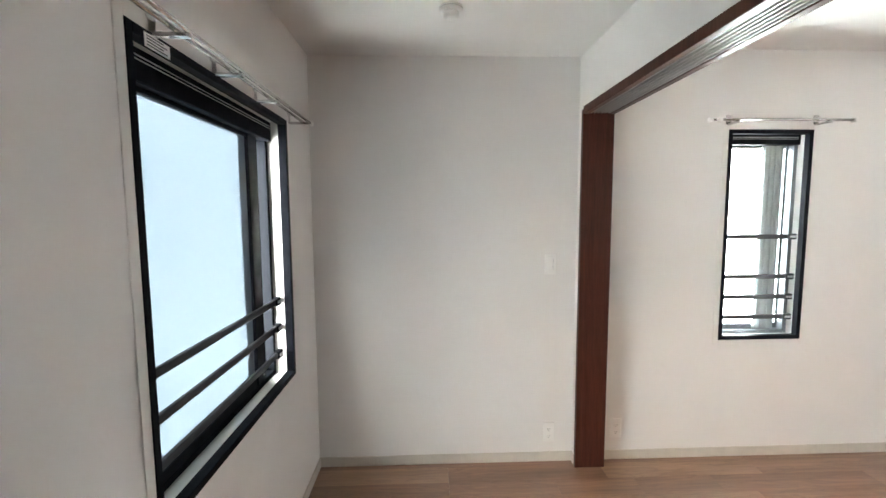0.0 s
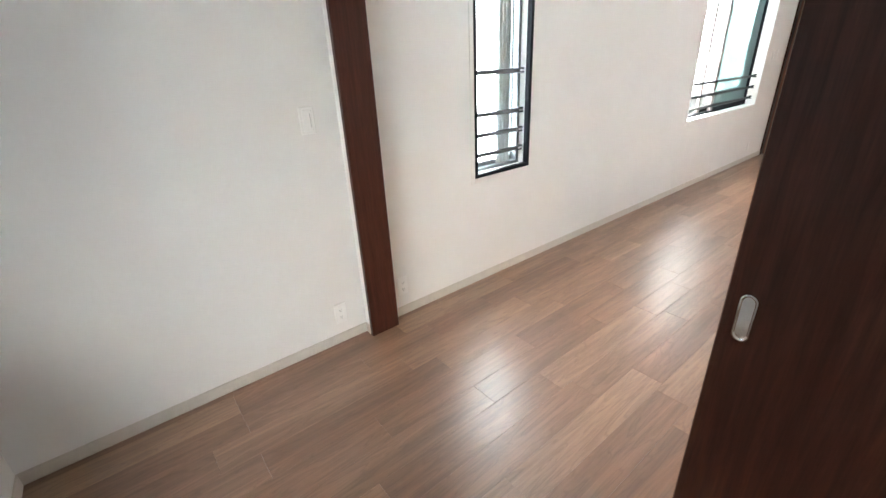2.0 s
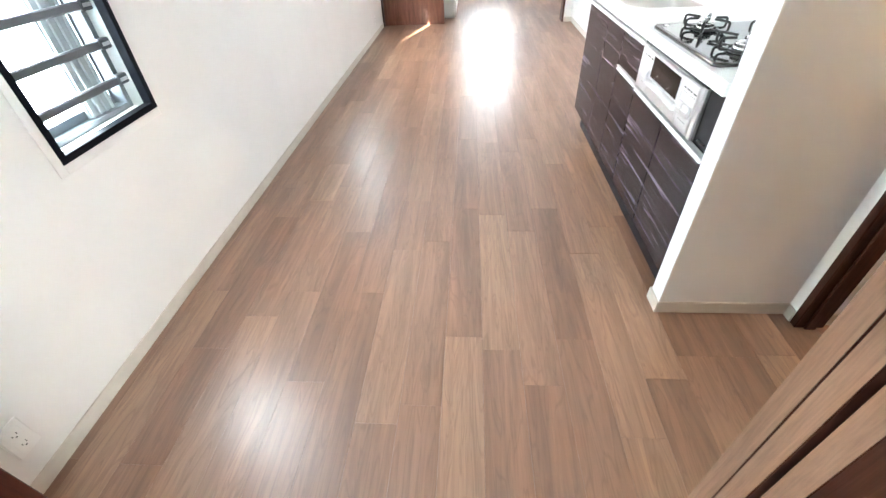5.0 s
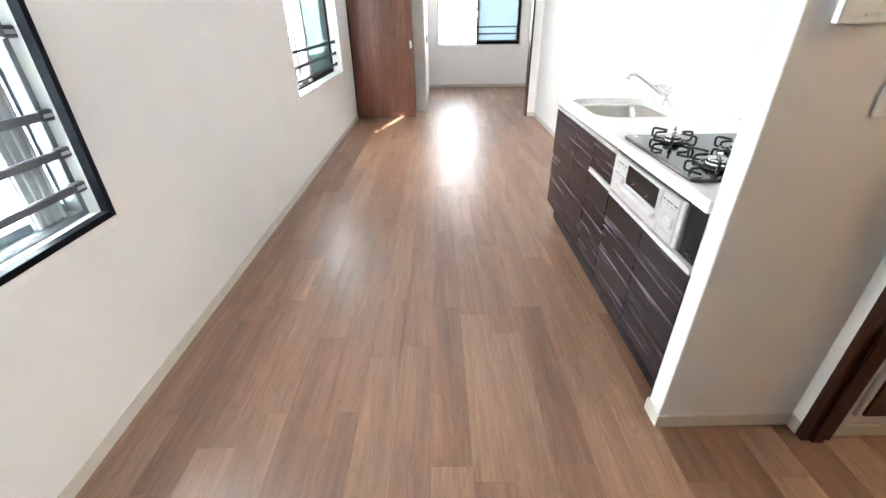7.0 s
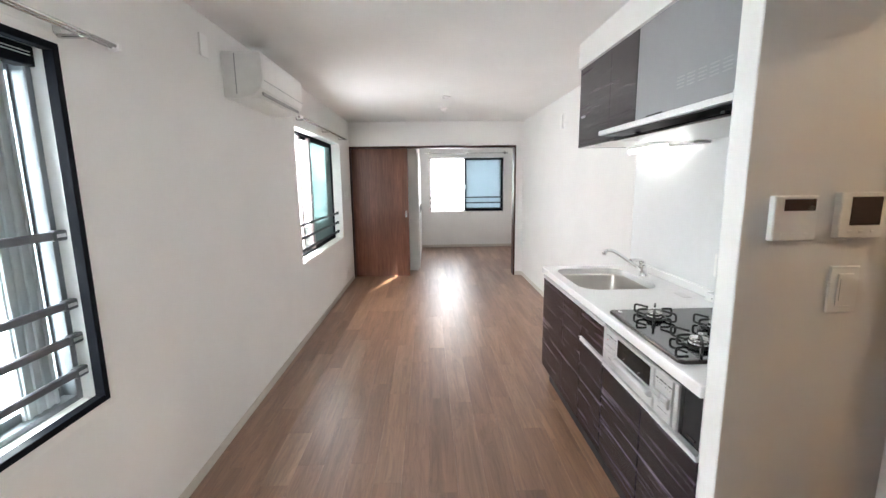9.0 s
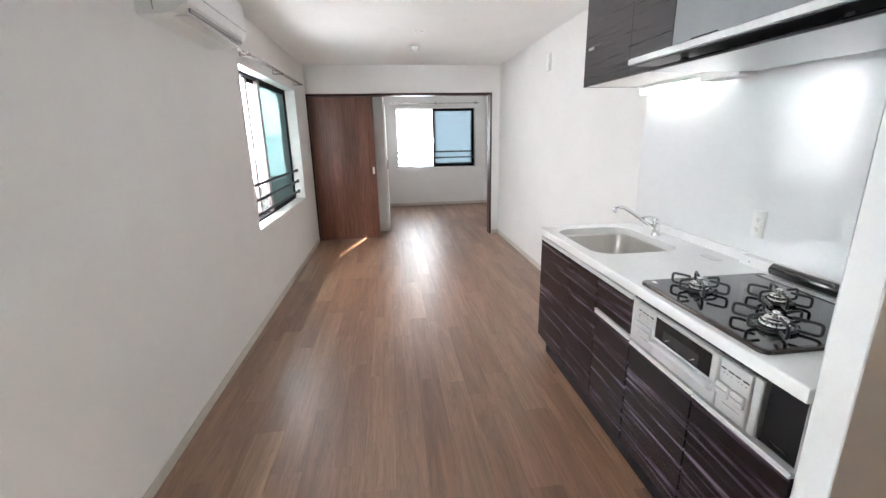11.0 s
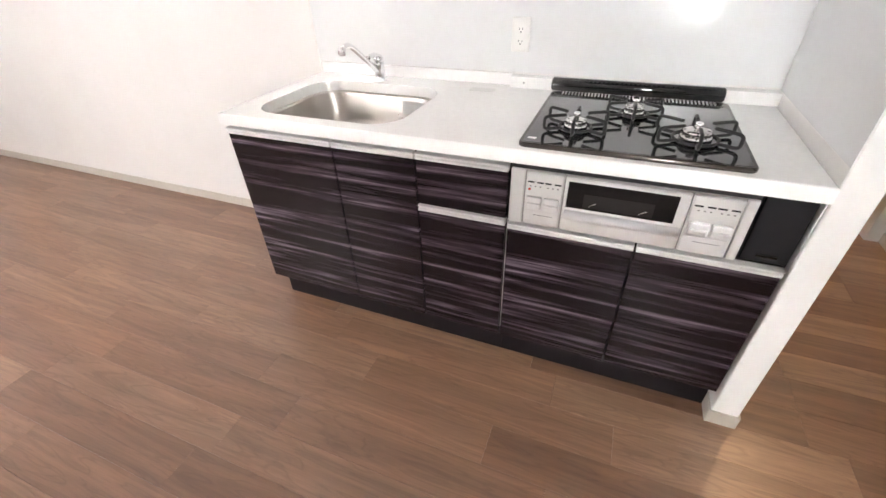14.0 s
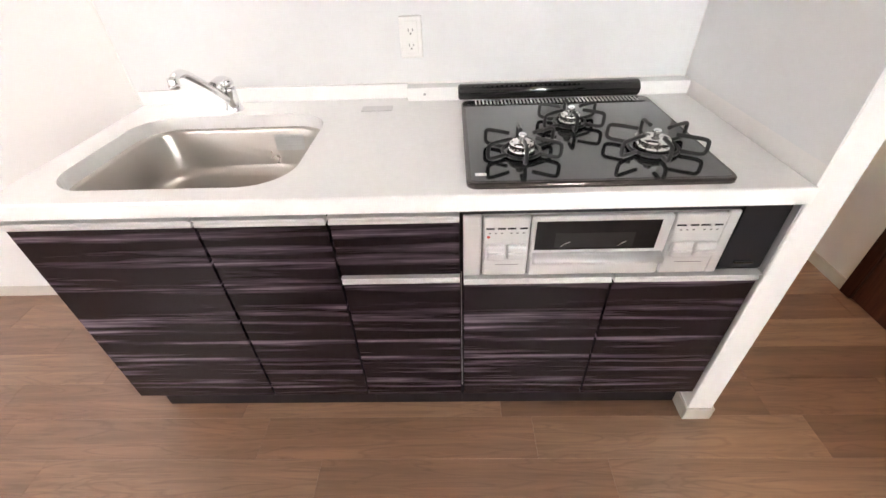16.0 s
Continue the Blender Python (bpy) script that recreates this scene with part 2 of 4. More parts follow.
DISPLAY = plain("dark_display", (0.03, 0.012, 0.010), 0.15)
PAPER = plain("printed_label", (0.88, 0.88, 0.86), 0.6)
COVERGREY = plain("grey_cover_plate", (0.52, 0.52, 0.51), 0.45)
INKPALE = plain("faint_print", (0.55, 0.55, 0.54), 0.6)
INKGREY = plain("grey_print", (0.16, 0.16, 0.16), 0.6)
REDLIGHT = plain("red_mark", (0.55, 0.05, 0.03), 0.4)
FROST_BLUE = pane_glass("frosted_pane_blue", (0.122, 0.141, 0.154), 0.5)
FROST_TEAL = pane_glass("frosted_pane_teal", (0.28, 0.35, 0.348), 0.5)
FROST_SKY = pane_glass("frosted_pane_pale_blue", (0.27, 0.305, 0.325), 0.5)
CLEAR = pane_glass("clear_pane", (0.93, 0.96, 0.96), 0.05)
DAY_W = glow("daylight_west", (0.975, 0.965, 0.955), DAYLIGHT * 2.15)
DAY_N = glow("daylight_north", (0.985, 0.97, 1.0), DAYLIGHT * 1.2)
DAY_N_LOW = glow("daylight_north_low", (0.985, 0.97, 1.0), DAYLIGHT * 0.62)
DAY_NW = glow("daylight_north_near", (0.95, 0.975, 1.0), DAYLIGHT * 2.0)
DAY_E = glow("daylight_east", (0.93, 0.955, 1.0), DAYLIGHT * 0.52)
TUBE = glow("lamp_tube_glow", (1.0, 0.985, 0.96), 0.95, 0.0)
WARMGLOW = glow("warm_lamp_glow", (1.0, 0.75, 0.45), 2.0, 0.0)
GROUND = plain("grey_ground", (0.2, 0.2, 0.19), 0.9)


# ---- mesh helpers ----
def box(bm, x0, x1, y0, y1, z0, z1, bevel=0.0, segments=1):
    vs = [bm.verts.new((x, y, z)) for x in sorted((x0, x1)) for y in sorted((y0, y1)) for z in sorted((z0, z1))]
    fs = [bm.faces.new([vs[k] for k in q]) for q in ((0, 1, 3, 2), (4, 6, 7, 5), (0, 4, 5, 1), (2, 3, 7, 6), (0, 2, 6, 4), (1, 5, 7, 3))]
    if bevel:
        edges = list({e for f in fs for e in f.edges})
        bmesh.ops.bevel(bm, geom=edges, offset=bevel, segments=segments, affect="EDGES", profile=0.5, clamp_overlap=True)
    return bm


def boxed(*args, **kw):
    return box(bmesh.new(), *args, **kw)


def ring(c, r, axis, n=20):
    """Points of a circle round the axis through c."""
    a = Vector(axis).normalized()
    u = a.orthogonal().normalized()
    w = a.cross(u)
    return [Vector(c) + r * (math.cos(k * math.tau / n) * u + math.sin(k * math.tau / n) * w) for k in range(n)]


def loft(bm, loops, caps=True, closed=True):
    rows = [[bm.verts.new(p) for p in lp] for lp in loops]
    n = len(rows[0])
    for a, b in zip(rows, rows[1:]):
        for k in range(n):
            f = bm.faces.new((a[k], a[(k + 1) % n], b[(k + 1) % n], b[k]))
            f.smooth = True
    if caps:
        bm.faces.new(rows[0][::-1])
        bm.faces.new(rows[-1])
    bmesh.ops.recalc_face_normals(bm, faces=bm.faces)
    return bm


def turned(bm, base, axis, profile, n=24):
    """A lathe form: profile of (distance along axis, radius)."""
    a = Vector(axis).normalized()
    return loft(bm, [ring(Vector(base) + a * h, max(r, 0.0004), a, n) for h, r in profile])


def tube(bm, pts, r, n=8, flat=1.0):
    """A bar of round section swept along points."""
    pts = [Vector(p) for p in pts]
    loops = []
    up0 = None
    for k, p in enumerate(pts):
        d = (pts[min(k + 1, len(pts) - 1)] - pts[max(k - 1, 0)]).normalized()
        ref = Vector((0, 0, 1)) if abs(d.z) < 0.92 else Vector((0, 1, 0))
        u = d.cross(ref).normalized()
        if up0 is not None and u.dot(up0) < 0:
            u = -u
        up0 = u
        w = d.cross(u)
        loops.append([p + r * (math.cos(j * math.tau / n) * u * flat + math.sin(j * math.tau / n) * w) for j in range(n)])
    return loft(bm, loops)


def smooth_path(pts, steps=6):
    """Catmull-Rom points through pts."""
    pts = [Vector(p) for p in pts]
    out = []
    for k in range(len(pts) - 1):
        p0, p1, p2, p3 = pts[max(k - 1, 0)], pts[k], pts[k + 1], pts[min(k + 2, len(pts) - 1)]
        for s in range(steps):
            t = s / steps
            out.append(0.5 * ((2 * p1) + (p2 - p0) * t + (2 * p0 - 5 * p1 + 4 * p2 - p3) * t * t + (3 * p1 - p0 - 3 * p2 + p3) * t ** 3))
    return out + [pts[-1]]


def rounded(x0, x1, y0, y1, r, z, n=6):
    pts = []
    for cx, cy, a0 in ((x1 - r, y1 - r, 0), (x0 + r, y1 - r, 90), (x0 + r, y0 + r, 180), (x1 - r, y0 + r, 270)):
        for k in range(n + 1):
            a = radians(a0 + 90 * k / n)
            pts.append(Vector((cx + r * math.cos(a), cy + r * math.sin(a), z)))
    return pts


def rounded_slab(bm, x0, x1, y0, y1, r, z0, z1, edge=0.002):
    return loft(bm, [rounded(x0, x1, y0, y1, r, z0), rounded(x0, x1, y0, y1, r, z1 - edge), rounded(x0 + edge, x1 - edge, y0 + edge, y1 - edge, max(r - edge, 0.001), z1)])


def mesh_object(name, bm, material, at=(0, 0, 0)):
    me = bpy.data.meshes.new(name)
    bmesh.ops.translate(bm, verts=bm.verts, vec=-Vector(at))
    bmesh.ops.recalc_face_normals(bm, faces=bm.faces)
    bm.to_mesh(me)
    bm.free()
    me.materials.append(material)
    return new(name, me)


def origin_of(ob):
    v = Vector((0, 0, 0))
    while ob:
        v += ob.location
        ob = ob.parent
    return v


def structure(name, bm, material, label="", category=""):
    return tagged(mesh_object(name, bm, material), label, category, "", "structure")


def thing(name, at, label, category, group=""):
    ob = new(name)
    ob.location = at
    ob.empty_display_size = 0.1
    return tagged(ob, label, category, group)


def part(name, bm, material, parent, label=""):
    ob = mesh_object(name, bm, material, origin_of(parent))
    ob.parent = parent
    if label:
        ob["label"] = label
    return ob


# ---- the shell ----
NORTH, SOUTH, WEST, EAST = 2.55, -0.15, -0.49, 10.53
FIN0, FIN1, FIN_END = 2.0, 2.08, 0.505
PW0, PW1 = 1.03, 1.19          # partition to the small room
HALL_X0 = 1.12
PE0, PE1 = 7.53, 7.68          # partition to the far room
CEIL_W, CEIL_Z = 2.375, 2.425
HALL_X1 = 1.935


def wall_with_holes(mp, u0, u1, z0, z1, v0, v1, holes):
    """Wall slab with openings (u0, u1, z0, z1), built from blocks that butt end to end."""
    bm = bmesh.new()
    cuts = sorted(holes)
    at = u0
    for a, b, c, d in cuts:
        if a > at:
            mp(bm, at, a, v0, v1, z0, z1)
        if c > z0:
            mp(bm, a, b, v0, v1, z0, c)
        if d < z1:
            mp(bm, a, b, v0, v1, d, z1)
        at = b
    if at < u1:
        mp(bm, at, u1, v0, v1, z0, z1)
    return bm


def north_map(bm, u0, u1, v0, v1, z0, z1, bevel=0.0):
    """u along the north wall to the east, v outwards."""
    return box(bm, u0, u1, NORTH + v0, NORTH + v1, z0, z1, bevel)


def west_map(bm, u0, u1, v0, v1, z0, z1, bevel=0.0):
    return box(bm, WEST - v0, WEST - v1, u0, u1, z0, z1, bevel)


def east_map(bm, u0, u1, v0, v1, z0, z1, bevel=0.0):
    return box(bm, EAST + v0, EAST + v1, u0, u1, z0, z1, bevel)


WIN_N = (1.905, 2.412, 0.737, 1.98)
WIN_L = (4.86, 6.82, 0.745, 2.045)
WIN_W = (1.115, 2.155, 0.733, 1.94)
WIN_E = (-0.40, 1.31, 0.81, 2.05)

structure("wall_north", wall_with_holes(north_map, WEST - 0.18, EAST + 0.18, -0.05, 2.6, 0.0, 0.18, [WIN_N, WIN_L]), WALL)
structure("wall_west", wall_with_holes(west_map, -1.1, NORTH, -0.05, 2.6, 0.0, 0.18, [WIN_W]), WALL)
structure("wall_east", wall_with_holes(east_map, -0.75, NORTH, -0.05, 2.6, 0.0, 0.18, [WIN_E]), WALL)
structure("wall_south", boxed(FIN0, PE1, SOUTH - 0.12, SOUTH, -0.05, 2.6), WALL)
structure("wall_south_far_room", boxed(PE1, EAST, -0.75, -0.63, -0.05, 2.6), WALL)
structure("wall_south_small_room", boxed(WEST, PW1, -1.1, -0.98, -0.05, 2.6), WALL)
structure("wall_fin", boxed(FIN0, FIN1, SOUTH, FIN_END, -0.05, CEIL_Z, 0.003), WALL)
structure("wall_hall_return", boxed(HALL_X1 + 0.02, FIN0, -0.10, 0.0, -0.05, CEIL_Z), WALL)
structure("wall_hall_east", boxed(HALL_X1 + 0.01, FIN0, -1.9, -0.10, -0.05, 2.6), WALL)
structure("wall_hall_end", boxed(PW0, FIN0, -2.0, -1.9, -0.05, 2.6), WALL)
structure("wall_hall_header", boxed(PW1, HALL_X1 + 0.02, -0.10, 0.0, 2.06, CEIL_Z), WALL)

# partition of the small room: stub by the north wall, header, and the wall south of the door pocket
bm = bmesh.new()
box(bm, PW0, PW1, 2.495, NORTH, -0.05, 2.09)
box(bm, PW0, PW1, -0.10, NORTH, 2.09, 2.6)
box(bm, PW0, HALL_X0, -1.9, -0.10, -0.05, 2.6)
structure("wall_partition_west", bm, WALL)
bm = bmesh.new()
box(bm, PE0, PE1, -0.15, -0.035, -0.05, 2.06)
box(bm, PE0, PE1, -0.15, NORTH, 2.06, 2.6)
box(bm, PE0, PE1, -0.63, -0.15, -0.05, 2.6)
structure("wall_partition_east", bm, WALL)

structure("ceiling", boxed(PW0 + 0.08, EAST, -2.0, NORTH, CEIL_Z, CEIL_Z + 0.1), CEIL)
structure("ceiling_small_room", boxed(WEST, PW0 + 0.02, -1.1, NORTH, CEIL_W, CEIL_W + 0.12), CEIL)
structure("floor", boxed(WEST - 0.05, EAST + 0.05, -2.0, NORTH + 0.02, -0.12, -0.008), SUBFLOOR)
structure("ground", boxed(-60, 70, -60, 60, -3.3, -3.2), GROUND)

# glowing cards added as the bright outdoors beyond each window, neighbouring houses included
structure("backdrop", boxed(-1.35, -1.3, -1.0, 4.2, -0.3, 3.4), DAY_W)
# slit between the north cards is left to cut the sun to a streak
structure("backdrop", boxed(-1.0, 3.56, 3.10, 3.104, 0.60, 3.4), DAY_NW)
# low card glows less, to spare the ceiling a hot spot
structure("backdrop", boxed(3.865, 9.5, 3.10, 3.104, 0.90, 1.55), DAY_N_LOW)
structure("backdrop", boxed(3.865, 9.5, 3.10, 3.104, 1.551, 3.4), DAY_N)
# closes the slit's top so the sun streak ends low on the door
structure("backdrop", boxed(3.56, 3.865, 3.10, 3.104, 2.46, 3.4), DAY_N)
structure("backdrop", boxed(-1.0, 9.5, 3.106, 3.14, -3.2, 0.89), GROUND)
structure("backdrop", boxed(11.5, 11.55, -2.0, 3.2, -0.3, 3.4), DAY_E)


# ---- skirting ----
def skirting(x0, x1, y0, y1):
    structure("baseboard", boxed(x0, x1, y0, y1, 0.0005, 0.06, 0.002), BASE)


T = 0.007
skirting(WEST, PW0, NORTH - T, NORTH)
skirting(WEST, WEST + T, -0.98, NORTH - T)
skirting(PW1, PE0, NORTH - T, NORTH)
skirting(3.9, PE0, SOUTH, SOUTH + T)
skirting(PE0 - T, PE0, SOUTH + T, -0.035)
skirting(PW0 - T, PW0, 2.495, NORTH - T)
skirting(FIN0 - T, FIN0, 0.0, FIN_END)
skirting(FIN0 - T, FIN1 + T, FIN_END, FIN_END + T)
skirting(FIN1, FIN1 + T, 0.43, FIN_END)
skirting(HALL_X1 + 0.02, FIN0 - T, 0.0, T)
skirting(HALL_X0, HALL_X0 + T, -1.9, -0.10)
skirting(HALL_X1 + 0.01 - T, HALL_X1 + 0.01, -1.9, -0.10)
skirting(EAST - T, EAST, -0.63, 1.51)
skirting(PE1, EAST - T, -0.63, -0.63 + T)


# ---- windows ----
def window(name, mp, hole, flange, reveal, sashes, rails, head, rail_span, label, rail_v=0.055, flip=False, metal=None, bar=None):
    """Sliding window in a hole of the wall. sashes: (u0, u1, v, pane material); rails: heights of the guard bars."""
    u0, u1, z0, z1 = hole
    w = new(name)
    tagged(w, label, "window", "", "structure")
    f = 0.024

    def ring_of(a0, a1, c0, c1, wide, v0, v1, bev=0.0015):
        b = bmesh.new()
        mp(b, a0, a0 + wide, v0, v1, c0, c1, bev)
        mp(b, a1 - wide, a1, v0, v1, c0, c1, bev)
        mp(b, a0 + wide, a1 - wide, v0, v1, c0, c0 + wide, bev)
        mp(b, a0 + wide, a1 - wide, v0, v1, c1 - wide, c1, bev)
        return b

    part("casing", ring_of(u0 - 0.032, u1 + 0.032, z0 - 0.032, z1 + 0.032, 0.032, -0.004, 0.0), TRIM, w, "thin white casing")
    if flange:
        part("flange", ring_of(u0, u1, z0, z1, f, -0.006, 0.03), DARKALU, w, "dark aluminium flange")
        part("reveal_lining", ring_of(u0, u1, z0, z1, 0.012, 0.03, reveal), TRIM, w, "white lining")
    else:
        part("reveal_lining", ring_of(u0, u1, z0, z1, 0.012, -0.003, reveal), TRIM, w, "white lining")
    frame_ob = part("window_frame", ring_of(u0, u1, z0, z1, 0.032, reveal, 0.175), metal or DARKALU, w, "aluminium frame")
    if head:
        part("head_box", mp(bmesh.new(), u0 + 0.012, u1 - 0.012, reveal - 0.02, reveal + 0.03, z1 - head, z1 - 0.012, 0.003), DARKALU, w, "dark head box")
        b = bmesh.new()
        for k in range(2):
            mp(b, u0 + 0.03, u1 - 0.03, reveal - 0.0235, reveal - 0.0195, z1 - 0.034 - 0.010 * k, z1 - 0.0318 - 0.010 * k)
        part("track_line", b, ALU, w, "thin bright track lines")
    for a, b_, v, pane in sashes:
        sash = part("sash", ring_of(a, b_, z0 + 0.03, z1 - 0.03 - max(head - 0.05, 0), 0.034, v, v + 0.024), metal or DARKALU, w)
        p = part("pane", mp(bmesh.new(), a + 0.03, b_ - 0.03, v + 0.009, v + 0.014, z0 + 0.06, z1 - 0.06), pane, sash)
        p.visible_shadow = False
        c = bmesh.new()
        zc = (z0 + z1) / 2 - 0.05
        end = b_ if flip else a
        mp(c, end + (-0.026 if flip else 0.008), end + (-0.008 if flip else 0.026), v - 0.012, v, zc - 0.05, zc + 0.05, 0.004)
        part("latch", c, ALU, sash, "small metal catch")
    for zr in rails:
        a0, a1 = rail_span
        r = part("guard_rail", mp(bmesh.new(), a0, a1, rail_v, rail_v + 0.016, zr - 0.014, zr + 0.014, 0.004), bar or RAILGREY, w, "horizontal guard bar")
        for e0, e1 in ((a0 - 0.002, a0 + 0.05), (a1 - 0.05, a1 + 0.002)):
            part("bracket", mp(bmesh.new(), e0, e1, rail_v - 0.006, rail_v + 0.022, zr - 0.018, zr + 0.018, 0.004), bar or DARKALU, r)
            part("end_label", mp(bmesh.new(), e0 + 0.008, e1 - 0.008, rail_v - 0.0075, rail_v - 0.006, zr - 0.006, zr + 0.006), ALU, r)
    return w


RAILS = (0.86, 0.985, 1.11)
w1 = window("window_1", west_map, WIN_W, True, 0.085, [(1.13, 1.968, 0.09, FROST_BLUE), (1.985, 2.155, 0.125, CLEAR)], (0.845, 0.972, 1.098), 0.098, (1.128, 2.143),
            "dark aluminium sliding window with frosted bluish pane and guard bars")
w2 = window("window_2", north_map, WIN_N, True, 0.085, [(1.92, 2.275, 0.122, CLEAR), (2.31, 2.405, 0.135, CLEAR)], RAILS + (1.355,), 0.075, (1.918, 2.40),
            "narrow dark aluminium window with guard bars and bright panes", metal=FRAMEGREY, bar=RAIL_GLARE)
b = bmesh.new()
north_map(b, 2.205, 2.335, 0.108, 0.12, 0.77, 1.905, 0.002)
for k in range(4):
    north_map(b, 2.212 + 0.034 * k, 2.226 + 0.034 * k, 0.10, 0.1085, 0.77, 1.905, 0.003)
part("stile", b, STILEGREY, w2, "grey ribbed sash stiles and folded screen")
b = bmesh.new()
west_map(b, 1.936, 1.969, 0.086, 0.12, 0.765, 1.845, 0.003)
west_map(b, 1.972, 2.045, 0.094, 0.128, 0.765, 1.845, 0.003)
part("meeting_stile", b, DARKALU, w1, "dark meeting stiles")
part("maker_label", west_map(bmesh.new(), 1.175, 1.27, -0.0075, -0.006, 1.90, 1.932), PAPER, w1, "small printed label")
for k in range(4):
    part("print_bar", west_map(bmesh.new(), 1.182, 1.258 - 0.014 * (k % 2), -0.0081, -0.0075, 1.9045 + 0.007 * k, 1.9075 + 0.007 * k), INKGREY, w1)
w3 = window("window_3", north_map, WIN_L, False, 0.11, [(5.70, 6.79, 0.115, FROST_TEAL), (5.46, 6.70, 0.145, CLEAR)], (0.845, 0.97, 1.10), 0.0, (4.875, 6.805),
            "white-lined sliding window half open with teal frosted sashes and guard bars")
b = bmesh.new()
north_map(b, 5.695, 5.765, 0.106, 0.142, 0.777, 2.01, 0.003)
north_map(b, 5.455, 5.505, 0.143, 0.172, 0.777, 2.01, 0.003)
part("meeting_stile", b, MAUVE, w3, "brownish grey meeting stiles")
w4 = window("window_4", east_map, WIN_E, False, 0.11, [(-0.37, 0.51, 0.115, FROST_SKY), (-0.36, 0.47, 0.145, CLEAR)], (0.89, 1.02, 1.145), 0.0, (-0.385, 1.295),
            "white-lined sliding window half open with pale blue sashes and guard bars", flip=True)


# ---- door frames and sliding doors ----
def post(name, x0, x1, y0, y1, z1, label):
    t = tagged(mesh_object(name, boxed(x0, x1, y0, y1, 0.0005, z1, 0.003), FRAMEWOOD), label, "door frame", "", "structure")
    return t


DH = 2.045
jamb = post("door_frame_1", PW0 - 0.008, PW1 + 0.008, 2.468, 2.495, DH + 0.028, "dark walnut door jamb of the wide opening")
part("jamb", boxed(PW0 - 0.008, HALL_X0 + 0.012, -0.10, -0.045, 0.0005, DH + 0.028, 0.003), FRAMEWOOD, jamb)
part("head_jamb", boxed(PW0 - 0.008, PW0 + 0.022, -0.045, 2.468, DH, DH + 0.043, 0.002), FRAMEWOOD, jamb)
part("head_jamb", boxed(PW1 - 0.022, PW1 + 0.008, -0.045, 2.468, DH, DH + 0.043, 0.002), FRAMEWOOD, jamb)
part("head_jamb", boxed(PW0 + 0.022, PW1 - 0.022, -0.045, 2.468, DH + 0.018, DH + 0.043), FRAMEWOOD, jamb)
for k in range(3):
    xk = PW0 + 0.040 + 0.040 * k
    b = bmesh.new()
    box(b, xk - 0.014, xk - 0.007, -0.04, 2.46, DH + 0.002, DH + 0.018, 0.001)
    box(b, xk + 0.007, xk + 0.014, -0.04, 2.46, DH + 0.002, DH + 0.018, 0.001)
    box(b, xk - 0.007, xk + 0.007, -0.04, 2.46, DH + 0.014, DH + 0.018)
    part("track", b, TRACK, jamb, "grey aluminium sliding track")


def pull(leaf, x, y, z, side, tall=0.105, wide=0.03, m=None):
    """Recessed oval finger pull on a face of x constant."""
    rim = [Vector((x + side * 0.003, p.x, p.y)) for p in rounded(y - wide / 2, y + wide / 2, z - tall / 2, z + tall / 2, wide / 2 - 0.0005, 0)]
    rim0 = [Vector((x, p.y, p.z)) for p in rim]
    inner = [Vector((x + side * 0.003, y + (p.y - y) * 0.78, z + (p.z - z) * 0.92)) for p in rim]
    deep = [Vector((x + side * 0.0006, y + (p.y - y) * 0.7, z + (p.z - z) * 0.88)) for p in rim]
    return part("handle", loft(bmesh.new(), [rim0, rim, inner, deep]), m or CHROME, leaf, "recessed oval metal pull")


def sliding_leaf(name, x0, x1, y0, y1, z1, label, pull_y=None, pull_z=0.9, side=-1, m=None, face=None, edge=0):
    d = thing(name, ((x0 + x1) / 2, (y0 + y1) / 2, 0), label, "sliding door")
    leaf = part("panel", boxed(x0, x1, y0, y1, 0.004, z1, 0.0015), face or DOORWOOD, d)
    if edge:
        # end strip in paler wood puts the light on the leaf's edge into colour
        part("lit_edge_band", boxed(x0 + 0.001, x1 - 0.001, y1, y1 + 0.0012, 0.006, z1 - 0.002), EDGEWOOD_LIT, d, "leaf edge with its light put into paler wood")
    if pull_y is not None:
        pull(leaf, x0 if side < 0 else x1, pull_y, pull_z, side, m=m)
    return d


sliding_leaf("sliding_door", 1.012, 1.046, -0.043, 0.850, DH - 0.004, "dark walnut sliding door leaf stacked open with metal pull", 0.811, 0.935, edge=1)
sliding_leaf("sliding_door", 1.053, 1.0858, -0.043, 0.856, DH - 0.004, "dark walnut sliding door leaf stacked in the middle", edge=1)
sliding_leaf("sliding_door", 1.0868, 1.120, -0.043, 0.857, DH - 0.004, "dark walnut sliding door leaf stacked on the kitchen side", edge=1)

DH2 = 2.03
fr = tagged(mesh_object("door_frame_2", boxed(PE0 - 0.006, PE1 + 0.006, -0.035, -0.01, 0.0005, DH2 + 0.03, 0.002), FRAMEWOOD), "walnut door frame of the far opening", "door frame", "", "structure")
part("jamb", boxed(PE0 - 0.006, PE1 + 0.006, 2.532, NORTH, 0.0005, DH2 + 0.03, 0.002), FRAMEWOOD, fr)
part("head_jamb", boxed(PE0 - 0.006, PE1 + 0.006, -0.01, 2.532, DH2, DH2 + 0.03, 0.002), FRAMEWOOD, fr)
sliding_leaf("sliding_door", 7.592, 7.626, 1.66, 2.53, DH2 - 0.002, "lightened reddish walnut sliding door leaf half closing the far opening", 1.70, 1.01, -1, WHITEPLASTIC, DOORWOOD_RED_LIT)
sliding_leaf("sliding_door", 7.64, 7.672, 1.675, 2.53, DH2 - 0.002, "lightened reddish walnut sliding door leaf behind the other one", face=DOORWOOD_RED_LIT)

